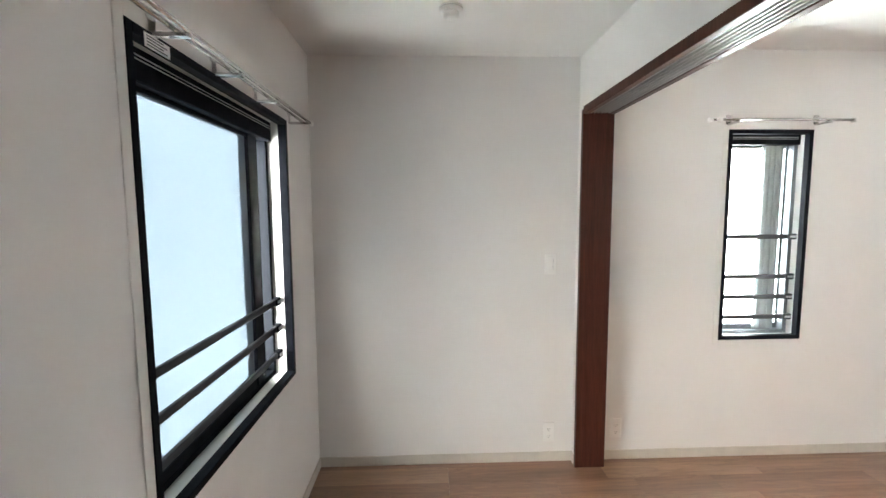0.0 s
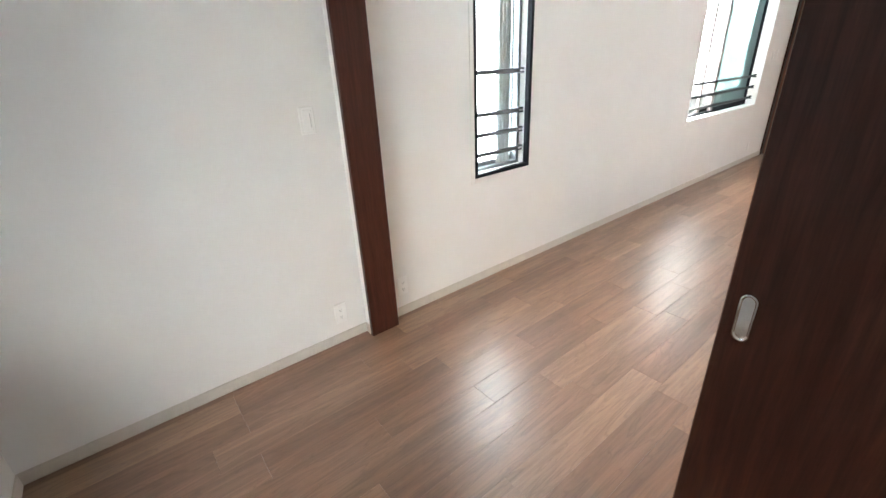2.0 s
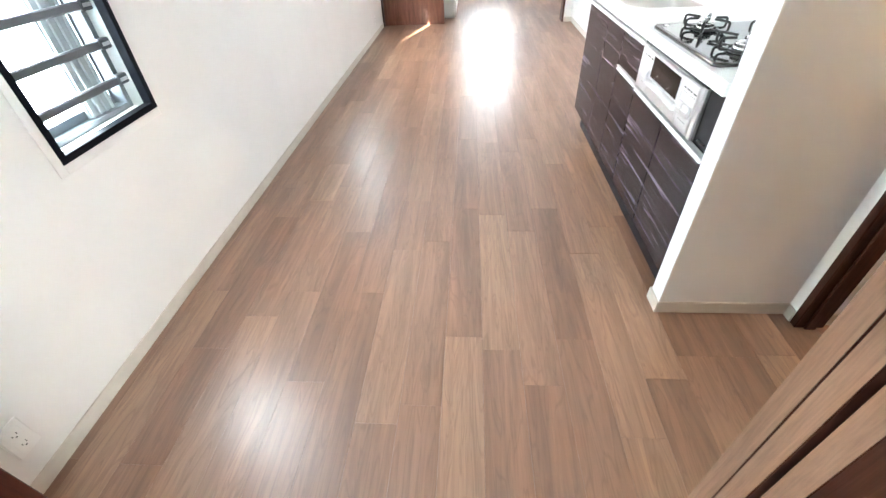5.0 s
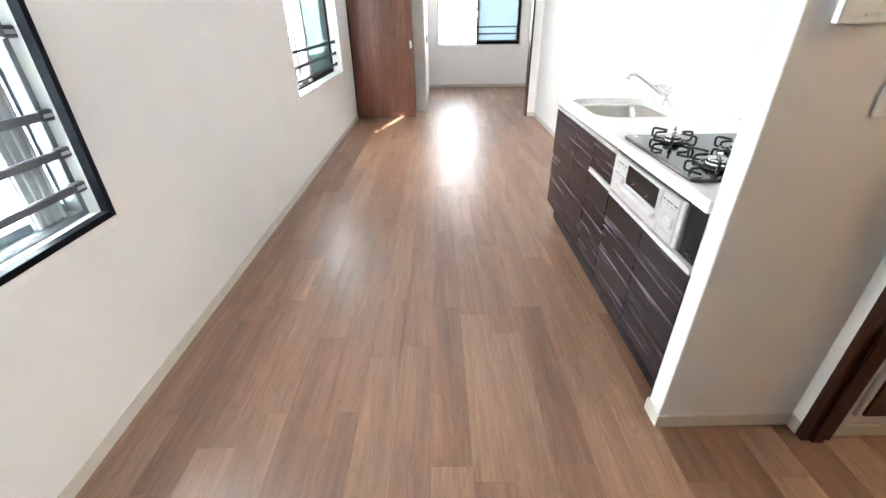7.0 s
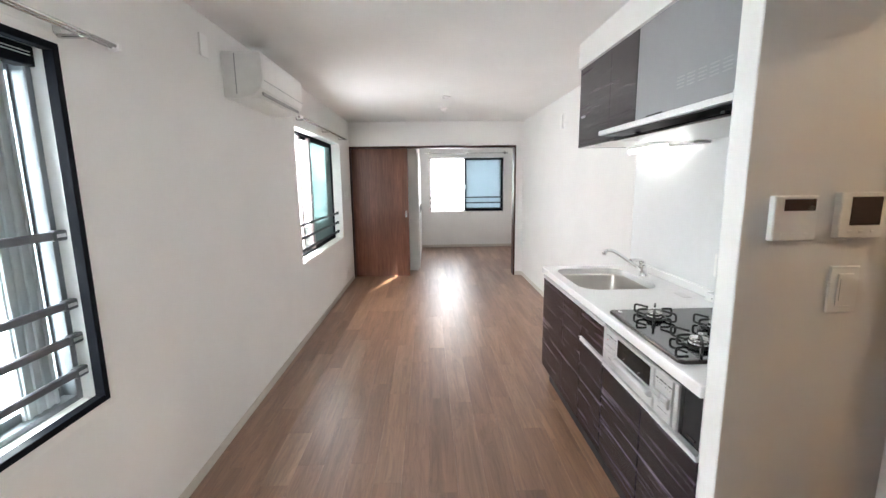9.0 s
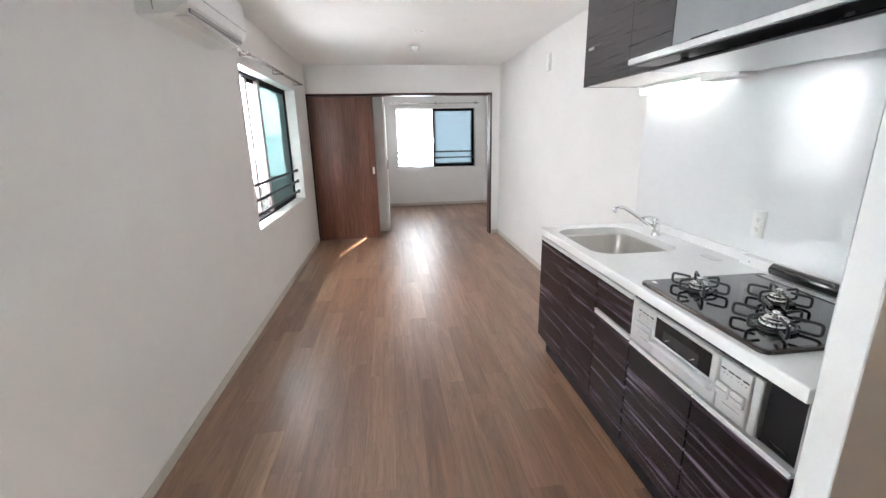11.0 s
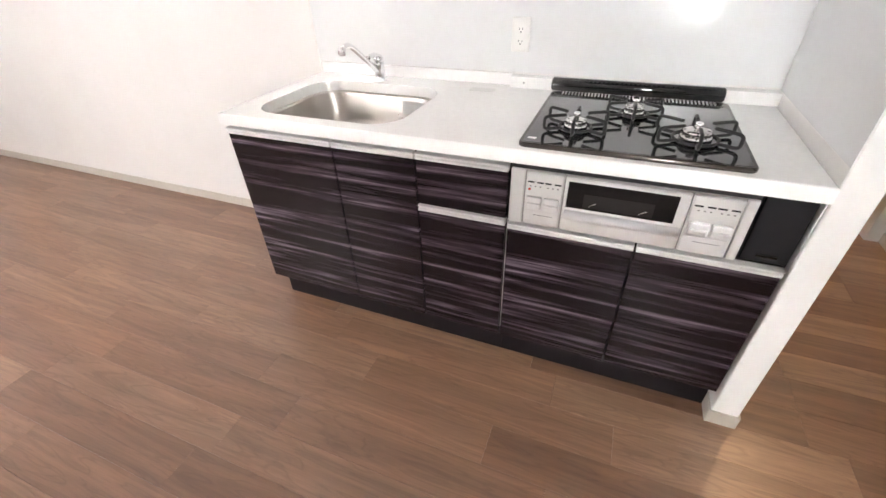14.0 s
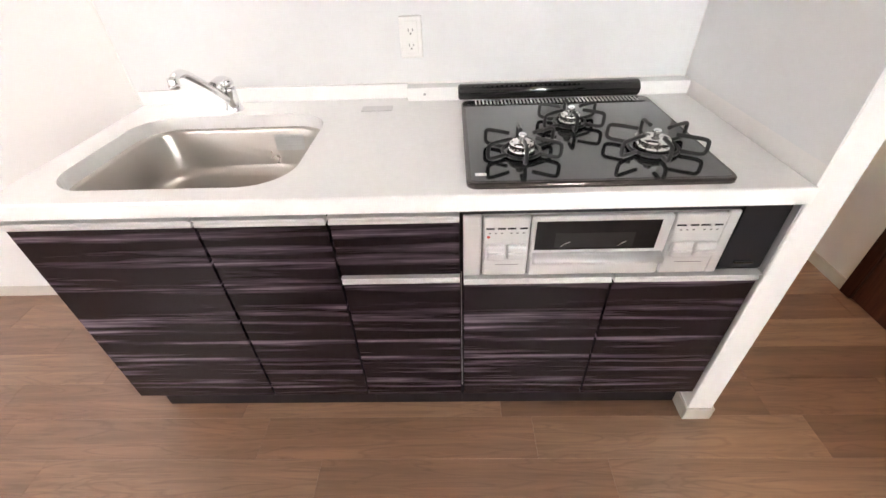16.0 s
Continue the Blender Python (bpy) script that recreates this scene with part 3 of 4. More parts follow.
fr3 = tagged(mesh_object("door_frame_3", boxed(HALL_X1 - 0.012, HALL_X1 + 0.02, -0.105, 0.004, 0.0005, 2.06, 0.003), FRAMEWOOD), "dark walnut frame of the hall doorway", "door frame", "", "structure")
part("head_jamb", boxed(HALL_X0 + 0.012, HALL_X1 - 0.012, -0.105, 0.004, 2.03, 2.06, 0.003), FRAMEWOOD, fr3)
part("stop", boxed(HALL_X1 - 0.022, HALL_X1 - 0.012, -0.07, -0.03, 0.0005, 2.03, 0.002), FRAMEWOOD, fr3)

hd = tagged(mesh_object("hall_door", boxed(HALL_X1 - 0.014, HALL_X1 + 0.008, -0.95, -0.165, 0.13, 1.95, 0.002), DOORWOOD), "dark walnut cupboard door in the hall", "door")
part("pull", boxed(HALL_X1 - 0.03, HALL_X1 - 0.014, -0.25, -0.235, 0.9, 1.05, 0.003), ALU, hd, "slim metal pull")
part("casing", boxed(HALL_X1 - 0.006, HALL_X1 + 0.009, -0.165, -0.15, 0.115, 1.96, 0.002), TRIM, hd)

# closet block in the far room
structure("wall_closet", boxed(8.03, EAST, 1.53, NORTH, -0.05, CEIL_Z), WALL)
cl = thing("closet_door", (9.2, 1.53, 0), "white folding closet doors standing flush in the wall", "closet door")
for k in range(4):
    pn = part("panel", boxed(8.10 + 0.58 * k, 8.675 + 0.58 * k, 1.508, 1.528, 0.02, 2.0, 0.002), TRIM, cl)
    if k in (1, 2):
        part("handle", boxed((8.62 if k == 1 else 9.30), (8.635 if k == 1 else 9.315), 1.49, 1.508, 0.95, 1.07, 0.004), GREYPLASTIC, pn)


# ---- kitchen ----
KX0, KX1, KF, TOPZ = 2.087, 3.896, 0.50, 0.8925     # cabinet run, door face, worktop height


def handle_strip(parent, x0, x1, z0, z1):
    """Aluminium grip profile along the top of a front: lip, hollow and back."""
    prof = [(0.0, z0), (0.006, z0), (0.006, z0 + 0.006), (0.001, z0 + 0.010), (0.001, z1 - 0.008), (0.009, z1 - 0.002), (0.009, z1), (-0.016, z1), (-0.016, z0)]
    bm = loft(bmesh.new(), [[Vector((x, KF + a, z)) for a, z in prof] for x in (x0, x1)])
    for f in bm.faces:
        f.smooth = False
    return part("handle", bm, ALU, parent, "full-width aluminium grip profile")


def front(parent, name, x0, x1, z0, z1, strip=True):
    g = 0.0036
    d = part(name, boxed(x0 + g, x1 - g, KF - 0.018, KF, z0 + g, z1 - (0.021 if strip else g), 0.0012), LAMINATE, parent)
    if strip:
        handle_strip(d, x0 + g, x1 - g, z1 - 0.021, z1)
    return d


def base_unit(x0, x1, label):
    u = thing("base_cabinet", ((x0 + x1) / 2, 0.2, 0), label, "kitchen cabinet", "kitchen base cabinets")
    b = bmesh.new()
    for xa, xb in ((x0, x0 + 0.015), (x1 - 0.015, x1)):
        box(b, xa, xb, SOUTH + 0.004, KF - 0.019, 0.14, 0.85)
    box(b, x0 + 0.015, x1 - 0.015, SOUTH + 0.004, KF - 0.019, 0.14, 0.155)
    box(b, x0 + 0.015, x1 - 0.015, SOUTH + 0.004, SOUTH + 0.012, 0.155, 0.85)
    # near-black body colour paints in the shade of the gaps between fronts
    part("body", b, LAMINATE if x1 > 3.8 else TOE, u)
    part("toe_kick", boxed(x0, x1 - (0.012 if x1 > 3.8 else 0), SOUTH + 0.01, 0.44, 0.0005, 0.14, 0.001), TOE, u, "dark recessed toe kick")
    return u


u1 = base_unit(3.13, KX1, "sink base cabinet with two streaked ebony doors")
front(u1, "door", 3.13, 3.44, 0.14, 0.838)
front(u1, "door", 3.44, KX1, 0.14, 0.838)
u2 = base_unit(2.825, 3.13, "narrow base cabinet with streaked ebony drawer and pull-out")
front(u2, "drawer", 2.825, 3.13, 0.655, 0.838)
front(u2, "door", 2.825, 3.13, 0.14, 0.655)
u3 = base_unit(KX0, 2.825, "cooker base cabinet with two streaked ebony doors")
front(u3, "door", 2.447, 2.823, 0.14, 0.648)
front(u3, "door", KX0, 2.447, 0.14, 0.648)
part("edge_strip", boxed(2.8242, 2.8258, KF - 0.034, KF - 0.015, 0.17, 0.65), SILVER, u3, "thin bright edge strip")
part("edge_strip", boxed(KX0 - 0.004, KX0 - 0.001, KF - 0.03, KF + 0.002, 0.648, 0.85), ALU, u3)
sp = part("side_rack", boxed(KX0 + 0.004, 2.198, KF - 0.03, KF - 0.008, 0.656, 0.845, 0.003), BLACKPLASTIC, u3, "black pull-out front beside the grill")
part("grip", boxed(KX0 + 0.03, 2.165, KF - 0.009, KF - 0.003, 0.672, 0.682, 0.002), BLACKGLASS, sp)

# worktop with the sink cut out
SX0, SX1, SY0, SY1 = 3.222, 3.812, -0.010, 0.457


def sink_loop(inset, z, r=0.115):
    return rounded(SX0 + inset, SX1 - inset, SY0 + inset, SY1 - inset, r, z, 10)


WX0, WX1, WY0, WY1 = FIN1 + 0.002, KX1 + 0.004, SOUTH + 0.003, KF + 0.016
worktop = thing("worktop", ((WX0 + WX1) / 2, 0.2, 0.8525), "white worktop with sink cut-out along the kitchen wall", "worktop")
bm = bmesh.new()
e = 0.005


def rect(i, z):
    return [Vector(p) for p in ((WX0 + i, WY0 + i, z), (WX1 - i, WY0 + i, z), (WX1 - i, WY1 - i, z), (WX0 + i, WY1 - i, z))]


outer = [[bm.verts.new(p) for p in rect(i, z)] for i, z in ((0, 0.8525), (0, TOPZ - e), (0.0015, TOPZ - 0.0015), (e, TOPZ))]
for a, b_ in zip(outer, outer[1:]):
    for k in range(4):
        bm.faces.new((a[k], a[(k + 1) % 4], b_[(k + 1) % 4], b_[k]))
inner = [bm.verts.new(p) for p in sink_loop(0, TOPZ)]
lower = [bm.verts.new(p) for p in sink_loop(0, 0.8525)]
n = len(inner)
edges = []
for lp in (outer[-1], inner):
    for k in range(len(lp)):
        ed = bm.edges.get((lp[k], lp[(k + 1) % len(lp)])) or bm.edges.new((lp[k], lp[(k + 1) % len(lp)]))
        edges.append(ed)
bmesh.ops.triangle_fill(bm, edges=edges, use_beauty=True)
edges = []
for lp in (outer[0], lower):
    for k in range(len(lp)):
        ed = bm.edges.get((lp[k], lp[(k + 1) % len(lp)])) or bm.edges.new((lp[k], lp[(k + 1) % len(lp)]))
        edges.append(ed)
bmesh.ops.triangle_fill(bm, edges=edges, use_beauty=True)
for k in range(n):
    bm.faces.new((inner[k], inner[(k + 1) % n], lower[(k + 1) % n], lower[k]))
part("slab", bm, COUNTER, worktop)
part("upstand", boxed(2.986, WX1, WY0, WY0 + 0.016, TOPZ, 0.939, 0.003), COUNTER, worktop, "low white upstand")
part("upstand", boxed(WX0, 2.986, WY0, WY0 + 0.05, TOPZ, 0.934, 0.002), COUNTER, worktop, "deeper white ledge behind the hob")
part("screw_cap", turned(bmesh.new(), (2.93, WY0 + 0.05, 0.914), (0, 1, 0), [(0, 0.004), (0.0015, 0.0035), (0.002, 0.001)], 12), GREYPLASTIC, worktop)
part("inset_plate", rounded_slab(bmesh.new(), 3.03, 3.128, -0.057, -0.012, 0.004, TOPZ, TOPZ + 0.0022, 0.0008), COVERGREY, worktop, "small grey cover plate")

sink = thing("sink", (3.5, 0.22, 0.70), "stainless steel sink bowl under the worktop", "sink")
loops = [sink_loop(-0.012, 0.8515), sink_loop(0.001, 0.8515), sink_loop(0.004, 0.84), sink_loop(0.016, 0.735), sink_loop(0.026, 0.712, 0.1), sink_loop(0.05, 0.702, 0.09), sink_loop(0.12, 0.699, 0.05)]
bm = bmesh.new()
rows = [[bm.verts.new(p) for p in lp] for lp in loops]
for a, b_ in zip(rows, rows[1:]):
    for k in range(len(a)):
        f = bm.faces.new((a[k], a[(k + 1) % len(a)], b_[(k + 1) % len(a)], b_[k]))
        f.smooth = True
bm.faces.new(rows[-1])
part("bowl", bm, STEEL, sink)
drain = part("drain", turned(bmesh.new(), (3.56, 0.16, 0.6992), (0, 0, 1), [(0, 0.056), (0.003, 0.055), (0.004, 0.045), (0.0015, 0.04)]), CHROME, sink, "round drain flange")
part("strainer", turned(bmesh.new(), (3.56, 0.16, 0.7005), (0, 0, 1), [(0, 0.038), (0.004, 0.034), (0.006, 0.01)]), BLACKPLASTIC, drain)
lb = thing("sink_label", (3.37, 0.0, 0.82), "pale printed care label stuck inside the sink", "label")
bm = bmesh.new()
vs = [bm.verts.new(p) for p in ((3.325, -0.0038, 0.83), (3.420, -0.0038, 0.83), (3.420, 0.0022, 0.778), (3.325, 0.0022, 0.778))]
bm.faces.new(vs)
ext = bmesh.ops.extrude_face_region(bm, geom=list(bm.faces))
bmesh.ops.translate(bm, verts=[v for v in ext["geom"] if isinstance(v, bmesh.types.BMVert)], vec=(0, 0.0008, 0))
part("sheet", bm, COVERGREY, lb)
for k in range(5):
    zz = 0.824 - 0.009 * k
    yy = -0.0038 + (0.83 - zz) / 0.052 * 0.006 + 0.0011
    part("print_bar", boxed(3.333, 3.402 - 0.012 * (k % 3), yy, yy + 0.0003, zz - 0.0018, zz + 0.0018), INKPALE, lb)

faucet = thing("faucet", (3.55, -0.066, TOPZ), "chrome single-lever mixer tap with long angled spout", "tap")
part("body", turned(bmesh.new(), (3.55, -0.066, TOPZ + 0.0003), (-0.12, 0.25, 1), [(0, 0.027), (0.006, 0.027), (0.01, 0.022), (0.05, 0.0205), (0.075, 0.0215), (0.085, 0.019)]), CHROME, faucet)
sp_pts = smooth_path([(3.549, -0.055, 0.925), (3.547, -0.01, 0.957), (3.543, 0.085, 1.022), (3.540, 0.15, 1.062), (3.539, 0.185, 1.068), (3.539, 0.205, 1.062)])
spout = part("spout", tube(bmesh.new(), sp_pts, 0.0105, 12), CHROME, faucet)
part("nozzle", turned(bmesh.new(), (3.539, 0.208, 1.068), (0, 0.12, -1), [(0, 0.012), (0.004, 0.014), (0.024, 0.0145), (0.027, 0.011)]), CHROME, spout)
lever = part("lever", tube(bmesh.new(), smooth_path([(3.538, -0.052, 0.985), (3.537, -0.03, 1.0), (3.539, 0.0, 1.004), (3.541, 0.035, 1.0)]), 0.009, 10, 1.35), CHROME, faucet)
part("cap", turned(bmesh.new(), (3.541, -0.047, 0.972), (-0.12, 0.25, 1), [(0, 0.02), (0.012, 0.0215), (0.022, 0.018), (0.028, 0.008)]), CHROME, lever)
part("mark", turned(bmesh.new(), (3.5395, -0.0295, 0.984), (0, 1, 0.1), [(0, 0.004), (0.001, 0.003)], 10), REDLIGHT, lever, "tiny red dot")

# ---- hob ----
HX0, HX1, HY0, HY1, HZ = 2.232, 2.812, -0.052, 0.492, TOPZ + 0.012
hob = thing("gas_hob", (2.52, 0.22, TOPZ), "black glass three-burner gas hob let into the worktop", "hob")
part("rim", rounded_slab(bmesh.new(), HX0, HX1, HY0, HY1, 0.024, TOPZ + 0.0003, HZ + 0.001, 0.004), RIM, hob, "dark polished rim")
part("glass_top", rounded_slab(bmesh.new(), HX0 + 0.011, HX1 - 0.011, HY0 + 0.06, HY1 - 0.011, 0.014, HZ - 0.001, HZ + 0.0016, 0.0006), BLACKGLASS, hob, "glossy black glass")
gr = part("exhaust_grille", rounded_slab(bmesh.new(), HX0 + 0.02, HX1 - 0.02, HY0 + 0.008, HY0 + 0.054, 0.01, HZ - 0.001, HZ + 0.003, 0.0015), BLACKGLASS, hob, "slotted rear exhaust grille")
for k in range(44):
    xk = HX0 + 0.045 + k * (HX1 - HX0 - 0.09) / 43
    part("slat", boxed(xk - 0.0022, xk + 0.0022, HY0 + 0.014, HY0 + 0.048, HZ + 0.0031, HZ + 0.0048), SILVER, gr)
part("maker_mark", boxed(HX1 - 0.045, HX1 - 0.02, HY1 - 0.05, HY1 - 0.036, HZ + 0.0013, HZ + 0.0017), PAPER, hob, "small pale mark")


def burner(cx, cy, size, reach):
    b = thing("burner", (cx, cy, HZ), "polished steel gas burner with black iron pan support", "burner", "burners on the hob")
    z = HZ + 0.0017
    part("drip_pan", turned(bmesh.new(), (cx, cy, z), (0, 0, 1), [(0, size * 1.42), (0.003, size * 1.40), (0.006, size * 1.22), (0.004, size * 0.9)]), BLACKGLASS, b)
    body = part("burner_body", turned(bmesh.new(), (cx, cy, z + 0.004), (0, 0, 1), [(0, size * 0.95), (0.009, size * 0.93), (0.012, size * 0.86), (0.0125, size * 0.80), (0.016, size * 0.80)]), BURNERSTEEL, b)
    cap = part("burner_cap", turned(bmesh.new(), (cx, cy, z + 0.0205), (0, 0, 1), [(0, size * 0.84), (0.005, size * 0.86), (0.009, size * 0.78), (0.011, size * 0.52), (0.012, size * 0.3)]), BURNERSTEEL, b)
    for k in range(20):
        a = k * math.tau / 20
        px, py = cx + size * 0.80 * math.cos(a), cy + size * 0.80 * math.sin(a)
        part("flame_port", boxed(px - 0.0018, px + 0.0018, py - 0.0018, py + 0.0018, z + 0.0165, z + 0.0203), BLACKIRON, body)
    part("sensor", turned(bmesh.new(), (cx, cy, z + 0.0326), (0, 0, 1), [(0, 0.0065), (0.007, 0.0065), (0.0075, 0.010), (0.014, 0.010), (0.016, 0.008)], 14), CHROME, cap, "round pan sensor")
    part("igniter", turned(bmesh.new(), (cx + size * 0.75, cy - size * 0.75, z + 0.005), (0, 0, 1), [(0, 0.003), (0.02, 0.003), (0.022, 0.001)], 8), CHROME, b)
    ps = new("pan_support")
    ps.parent = b
    zt = z + 0.042
    for k in range(6):
        a = radians(30 + 60 * k)
        far = reach * (1.0 if k % 3 != 1 else 0.8)
        # each arm is an upright hairpin: finger on top, bend, foot back to the ring
        prof = [(size * 0.95, zt + 0.001), (far * 0.75, zt + 0.001), (far * 0.92, zt), (far * 0.985, zt - 0.004), (far, zt - 0.011), (far, z + 0.018), (far * 0.97, z + 0.010), (far * 0.88, z + 0.007), (far * 0.75, z + 0.0065), (size * 1.3, z + 0.0065)]
        pts = smooth_path([(cx + u * math.cos(a), cy + u * math.sin(a), h) for u, h in prof], 4)
        part("arm", tube(bmesh.new(), pts, 0.0048, 8), BLACKIRON, ps)
    loop = ring((cx, cy, z + 0.0065), size * 1.3, (0, 0, 1), 30)
    part("support_ring", tube(bmesh.new(), loop + loop[:1], 0.004, 8), BLACKIRON, ps)
    return b


burner(2.676, 0.342, 0.035, 0.096)
burner(2.362, 0.339, 0.043, 0.110)
burner(2.522, 0.168, 0.032, 0.088)

guard = thing("exhaust_guard", (2.53, -0.11, 0.914), "dark glossy guard strip on the ledge behind the hob", "hob guard")
bm = bmesh.new()
loops = []
for x, r in ((2.242, 0.006), (2.248, 0.0), (2.815, 0.0), (2.821, 0.006)):
    loops.append([Vector((x, y, z)) for y, z in ((-0.0965, 0.899 + r), (-0.086, 0.897 + r), (-0.083, 0.926 - r), (-0.0965, 0.941 - r), (-0.110, 0.941 - r), (-0.112, 0.9355))])
part("strip", loft(bm, loops), BLACKGLASS, guard)
for k in range(34):
    xk = 2.275 + 0.0153 * k
    part("vent_hole", boxed(xk - 0.004, xk + 0.004, -0.0915, -0.0885, 0.9315, 0.9365), BLACKPLASTIC, guard)

# ---- grill unit in the cabinet front ----
GX0, GX1, GZ0, GZ1 = 2.207, 2.82, 0.654, 0.832
grill = thing("gas_grill", (2.5, KF, GZ0), "silver built-in gas grill with dark window below the hob", "grill")
part("housing", boxed(GX0, GX1, 0.15, KF - 0.006, GZ0, GZ1), CARCASS, grill)
part("side_trim", boxed(GX0, GX0 + 0.026, KF - 0.006, KF + 0.004, GZ0, GZ1, 0.003), SILVER, grill)
part("side_trim", boxed(GX1 - 0.042, GX1, KF - 0.006, KF + 0.004, GZ0, GZ1, 0.003), SILVER, grill)
# black strip puts the shade of the gap above the grill into colour
part("top_gap_shade", boxed(GX0, GX1, KF - 0.03, KF - 0.002, GZ1 + 0.001, 0.8515), BLACKPLASTIC, grill, "black strip painted as the gap's shade")
gd = part("grill_door", boxed(2.352, 2.664, KF - 0.006, KF + 0.010, GZ0 + 0.004, GZ1 - 0.004, 0.004), SILVER, grill)
part("grill_window", boxed(2.378, 2.655, KF + 0.010, KF + 0.0115, 0.738, 0.818, 0.0006), SMOKED, gd, "dark grill window")
part("inner_window", boxed(2.43, 2.61, KF + 0.0115, KF + 0.0119, 0.745, 0.786), plain("smoked_window", (0.022, 0.02, 0.02), 0.12, spec=0.25), gd, "smoked inner window")
# chrome slivers laid on the opaque pane imitate glints from the rack inside
for xg in (2.455, 2.585):
    part("rack_glint", tube(bmesh.new(), [(xg - 0.010, KF + 0.0128, 0.762), (xg, KF + 0.0128, 0.757), (xg + 0.010, KF + 0.0128, 0.749)], 0.0010, 6), CHROME, gd)
bm = loft(bmesh.new(), [[Vector((x, KF + a, z)) for a, z in ((0.009, 0.702), (0.026, 0.706), (0.034, 0.714), (0.034, 0.722), (0.026, 0.727), (0.009, 0.730))] for x in (2.36, 2.657)])
part("handle", bm, SILVER, gd, "broad silver handle")


def controls(x0, x1, red):
    p = part("control_panel", boxed(x0, x1, KF - 0.006, KF + 0.008, GZ0 + 0.004, GZ1 - 0.004, 0.003), SILVER, grill)
    xm = (x0 + x1) / 2
    for k in (0, 1):
        a0 = x0 + 0.006 if k == 0 else xm + 0.002
        a1 = xm - 0.002 if k == 0 else x1 - 0.006
        kn = part("knob", boxed(a0, a1, KF + 0.008, KF + 0.021, 0.717, 0.757, 0.005, 2), SILVER, p, "push-turn ignition key")
        part("knob_lip", boxed(a0 + 0.002, a1 - 0.002, KF + 0.020, KF + 0.026, 0.733, 0.740, 0.002), ALU, kn)
        sl = part("slider", boxed(a0, a1, KF + 0.008, KF + 0.0086, 0.797, 0.8015), BLACKPLASTIC, p, "dark slider slot")
        part("slider_knob", boxed((a0 + a1) / 2 - 0.004, (a0 + a1) / 2 + 0.004, KF + 0.0086, KF + 0.012, 0.795, 0.803, 0.001), SILVER, sl)
        for j in range(3):
            part("print_bar", boxed(a0 + 0.006 + 0.014 * j, a0 + 0.011 + 0.014 * j, KF + 0.008, KF + 0.0084, 0.785, 0.788), INKGREY, p)
    part("drawer_line", boxed(x0 + 0.005, x1 - 0.005, KF + 0.008, KF + 0.0095, 0.664, 0.708, 0.001), SILVER, p)
    part("print_bar", boxed(x0 + 0.02, x1 - 0.03, KF + 0.0095, KF + 0.0099, 0.694, 0.6955), INKGREY, p)
    if red:
        part("red_lamp", turned(bmesh.new(), (x1 - 0.012, KF + 0.008, 0.776), (0, 1, 0), [(0, 0.004), (0.001, 0.003)], 12), REDLIGHT, p)


controls(2.668, 2.774, True)
controls(2.235, 2.348, False)

# ---- back panel, outlet, upper cabinets, hood, lamp ----
panel = tagged(mesh_object("kitchen_panel", boxed(FIN1 + 0.001, 3.915, SOUTH + 0.0005, SOUTH + 0.0025, 0.94, 1.74), PANEL), "glossy white wall panel behind the kitchen", "wall panel", "", "structure")
part("edge_trim", boxed(3.915, 3.922, SOUTH + 0.0005, SOUTH + 0.006, TOPZ, 1.74, 0.001), TRIM, panel)
side = tagged(mesh_object("kitchen_side_panel", boxed(FIN1 + 0.0005, FIN1 + 0.0018, SOUTH + 0.01, KF + 0.004, 0.936, 1.76), PANEL), "glossy white side panel beside the hob", "wall panel", "", "structure")


def outlet_plate(name, mp_box, cx, cz, label, holes=2, wide=0.07, tall=0.12, kind="outlet"):
    """Wall plate. mp_box(bm, a0, a1, d0, d1, z0, z1, bevel): a along the wall, d out of it."""
    t = thing(name, (0, 0, 0), label, kind)
    plate = part("plate", mp_box(bmesh.new(), cx - wide / 2, cx + wide / 2, 0.0, 0.007, cz - tall / 2, cz + tall / 2, 0.0025), WHITEPLASTIC, t)
    if kind == "outlet":
        part("insert", mp_box(bmesh.new(), cx - 0.021, cx + 0.021, 0.007, 0.0085, cz - 0.046, cz + 0.046, 0.0008), WHITEPLASTIC, t)
        for k in range(holes):
            zc = cz + (0.021 if k == 0 else -0.021) if holes == 2 else cz
            for dx, h in ((-0.0065, 0.007), (0.0065, 0.0085)):
                part("slot", mp_box(bmesh.new(), cx + dx - 0.0012, cx + dx + 0.0012, 0.0085, 0.0088, zc - h / 2, zc + h / 2, 0), INKGREY, t)
            part("earth_slot", mp_box(bmesh.new(), cx - 0.0025, cx + 0.0025, 0.0085, 0.0088, zc - 0.0125, zc - 0.008, 0), INKGREY, t)
    else:
        part("rocker", mp_box(bmesh.new(), cx - 0.022, cx + 0.022, 0.007, 0.0105, cz - 0.046, cz + 0.046, 0.002), WHITEPLASTIC, t)
        part("indicator", mp_box(bmesh.new(), cx + 0.013, cx + 0.015, 0.0105, 0.0108, cz - 0.03, cz + 0.03, 0), GREYPLASTIC, t)
    return t


def on_south(bm, a0, a1, d0, d1, z0, z1, bev=0.0):
    return box(bm, a0, a1, SOUTH + 0.003 + d0, SOUTH + 0.003 + d1, z0, z1, bev)


def on_north(bm, a0, a1, d0, d1, z0, z1, bev=0.0):
    return box(bm, a0, a1, NORTH - d0, NORTH - d1, z0, z1, bev)


def on_fin(bm, a0, a1, d0, d1, z0, z1, bev=0.0):
    return box(bm, FIN0 - d0, FIN0 - d1, a0, a1, z0, z1, bev)


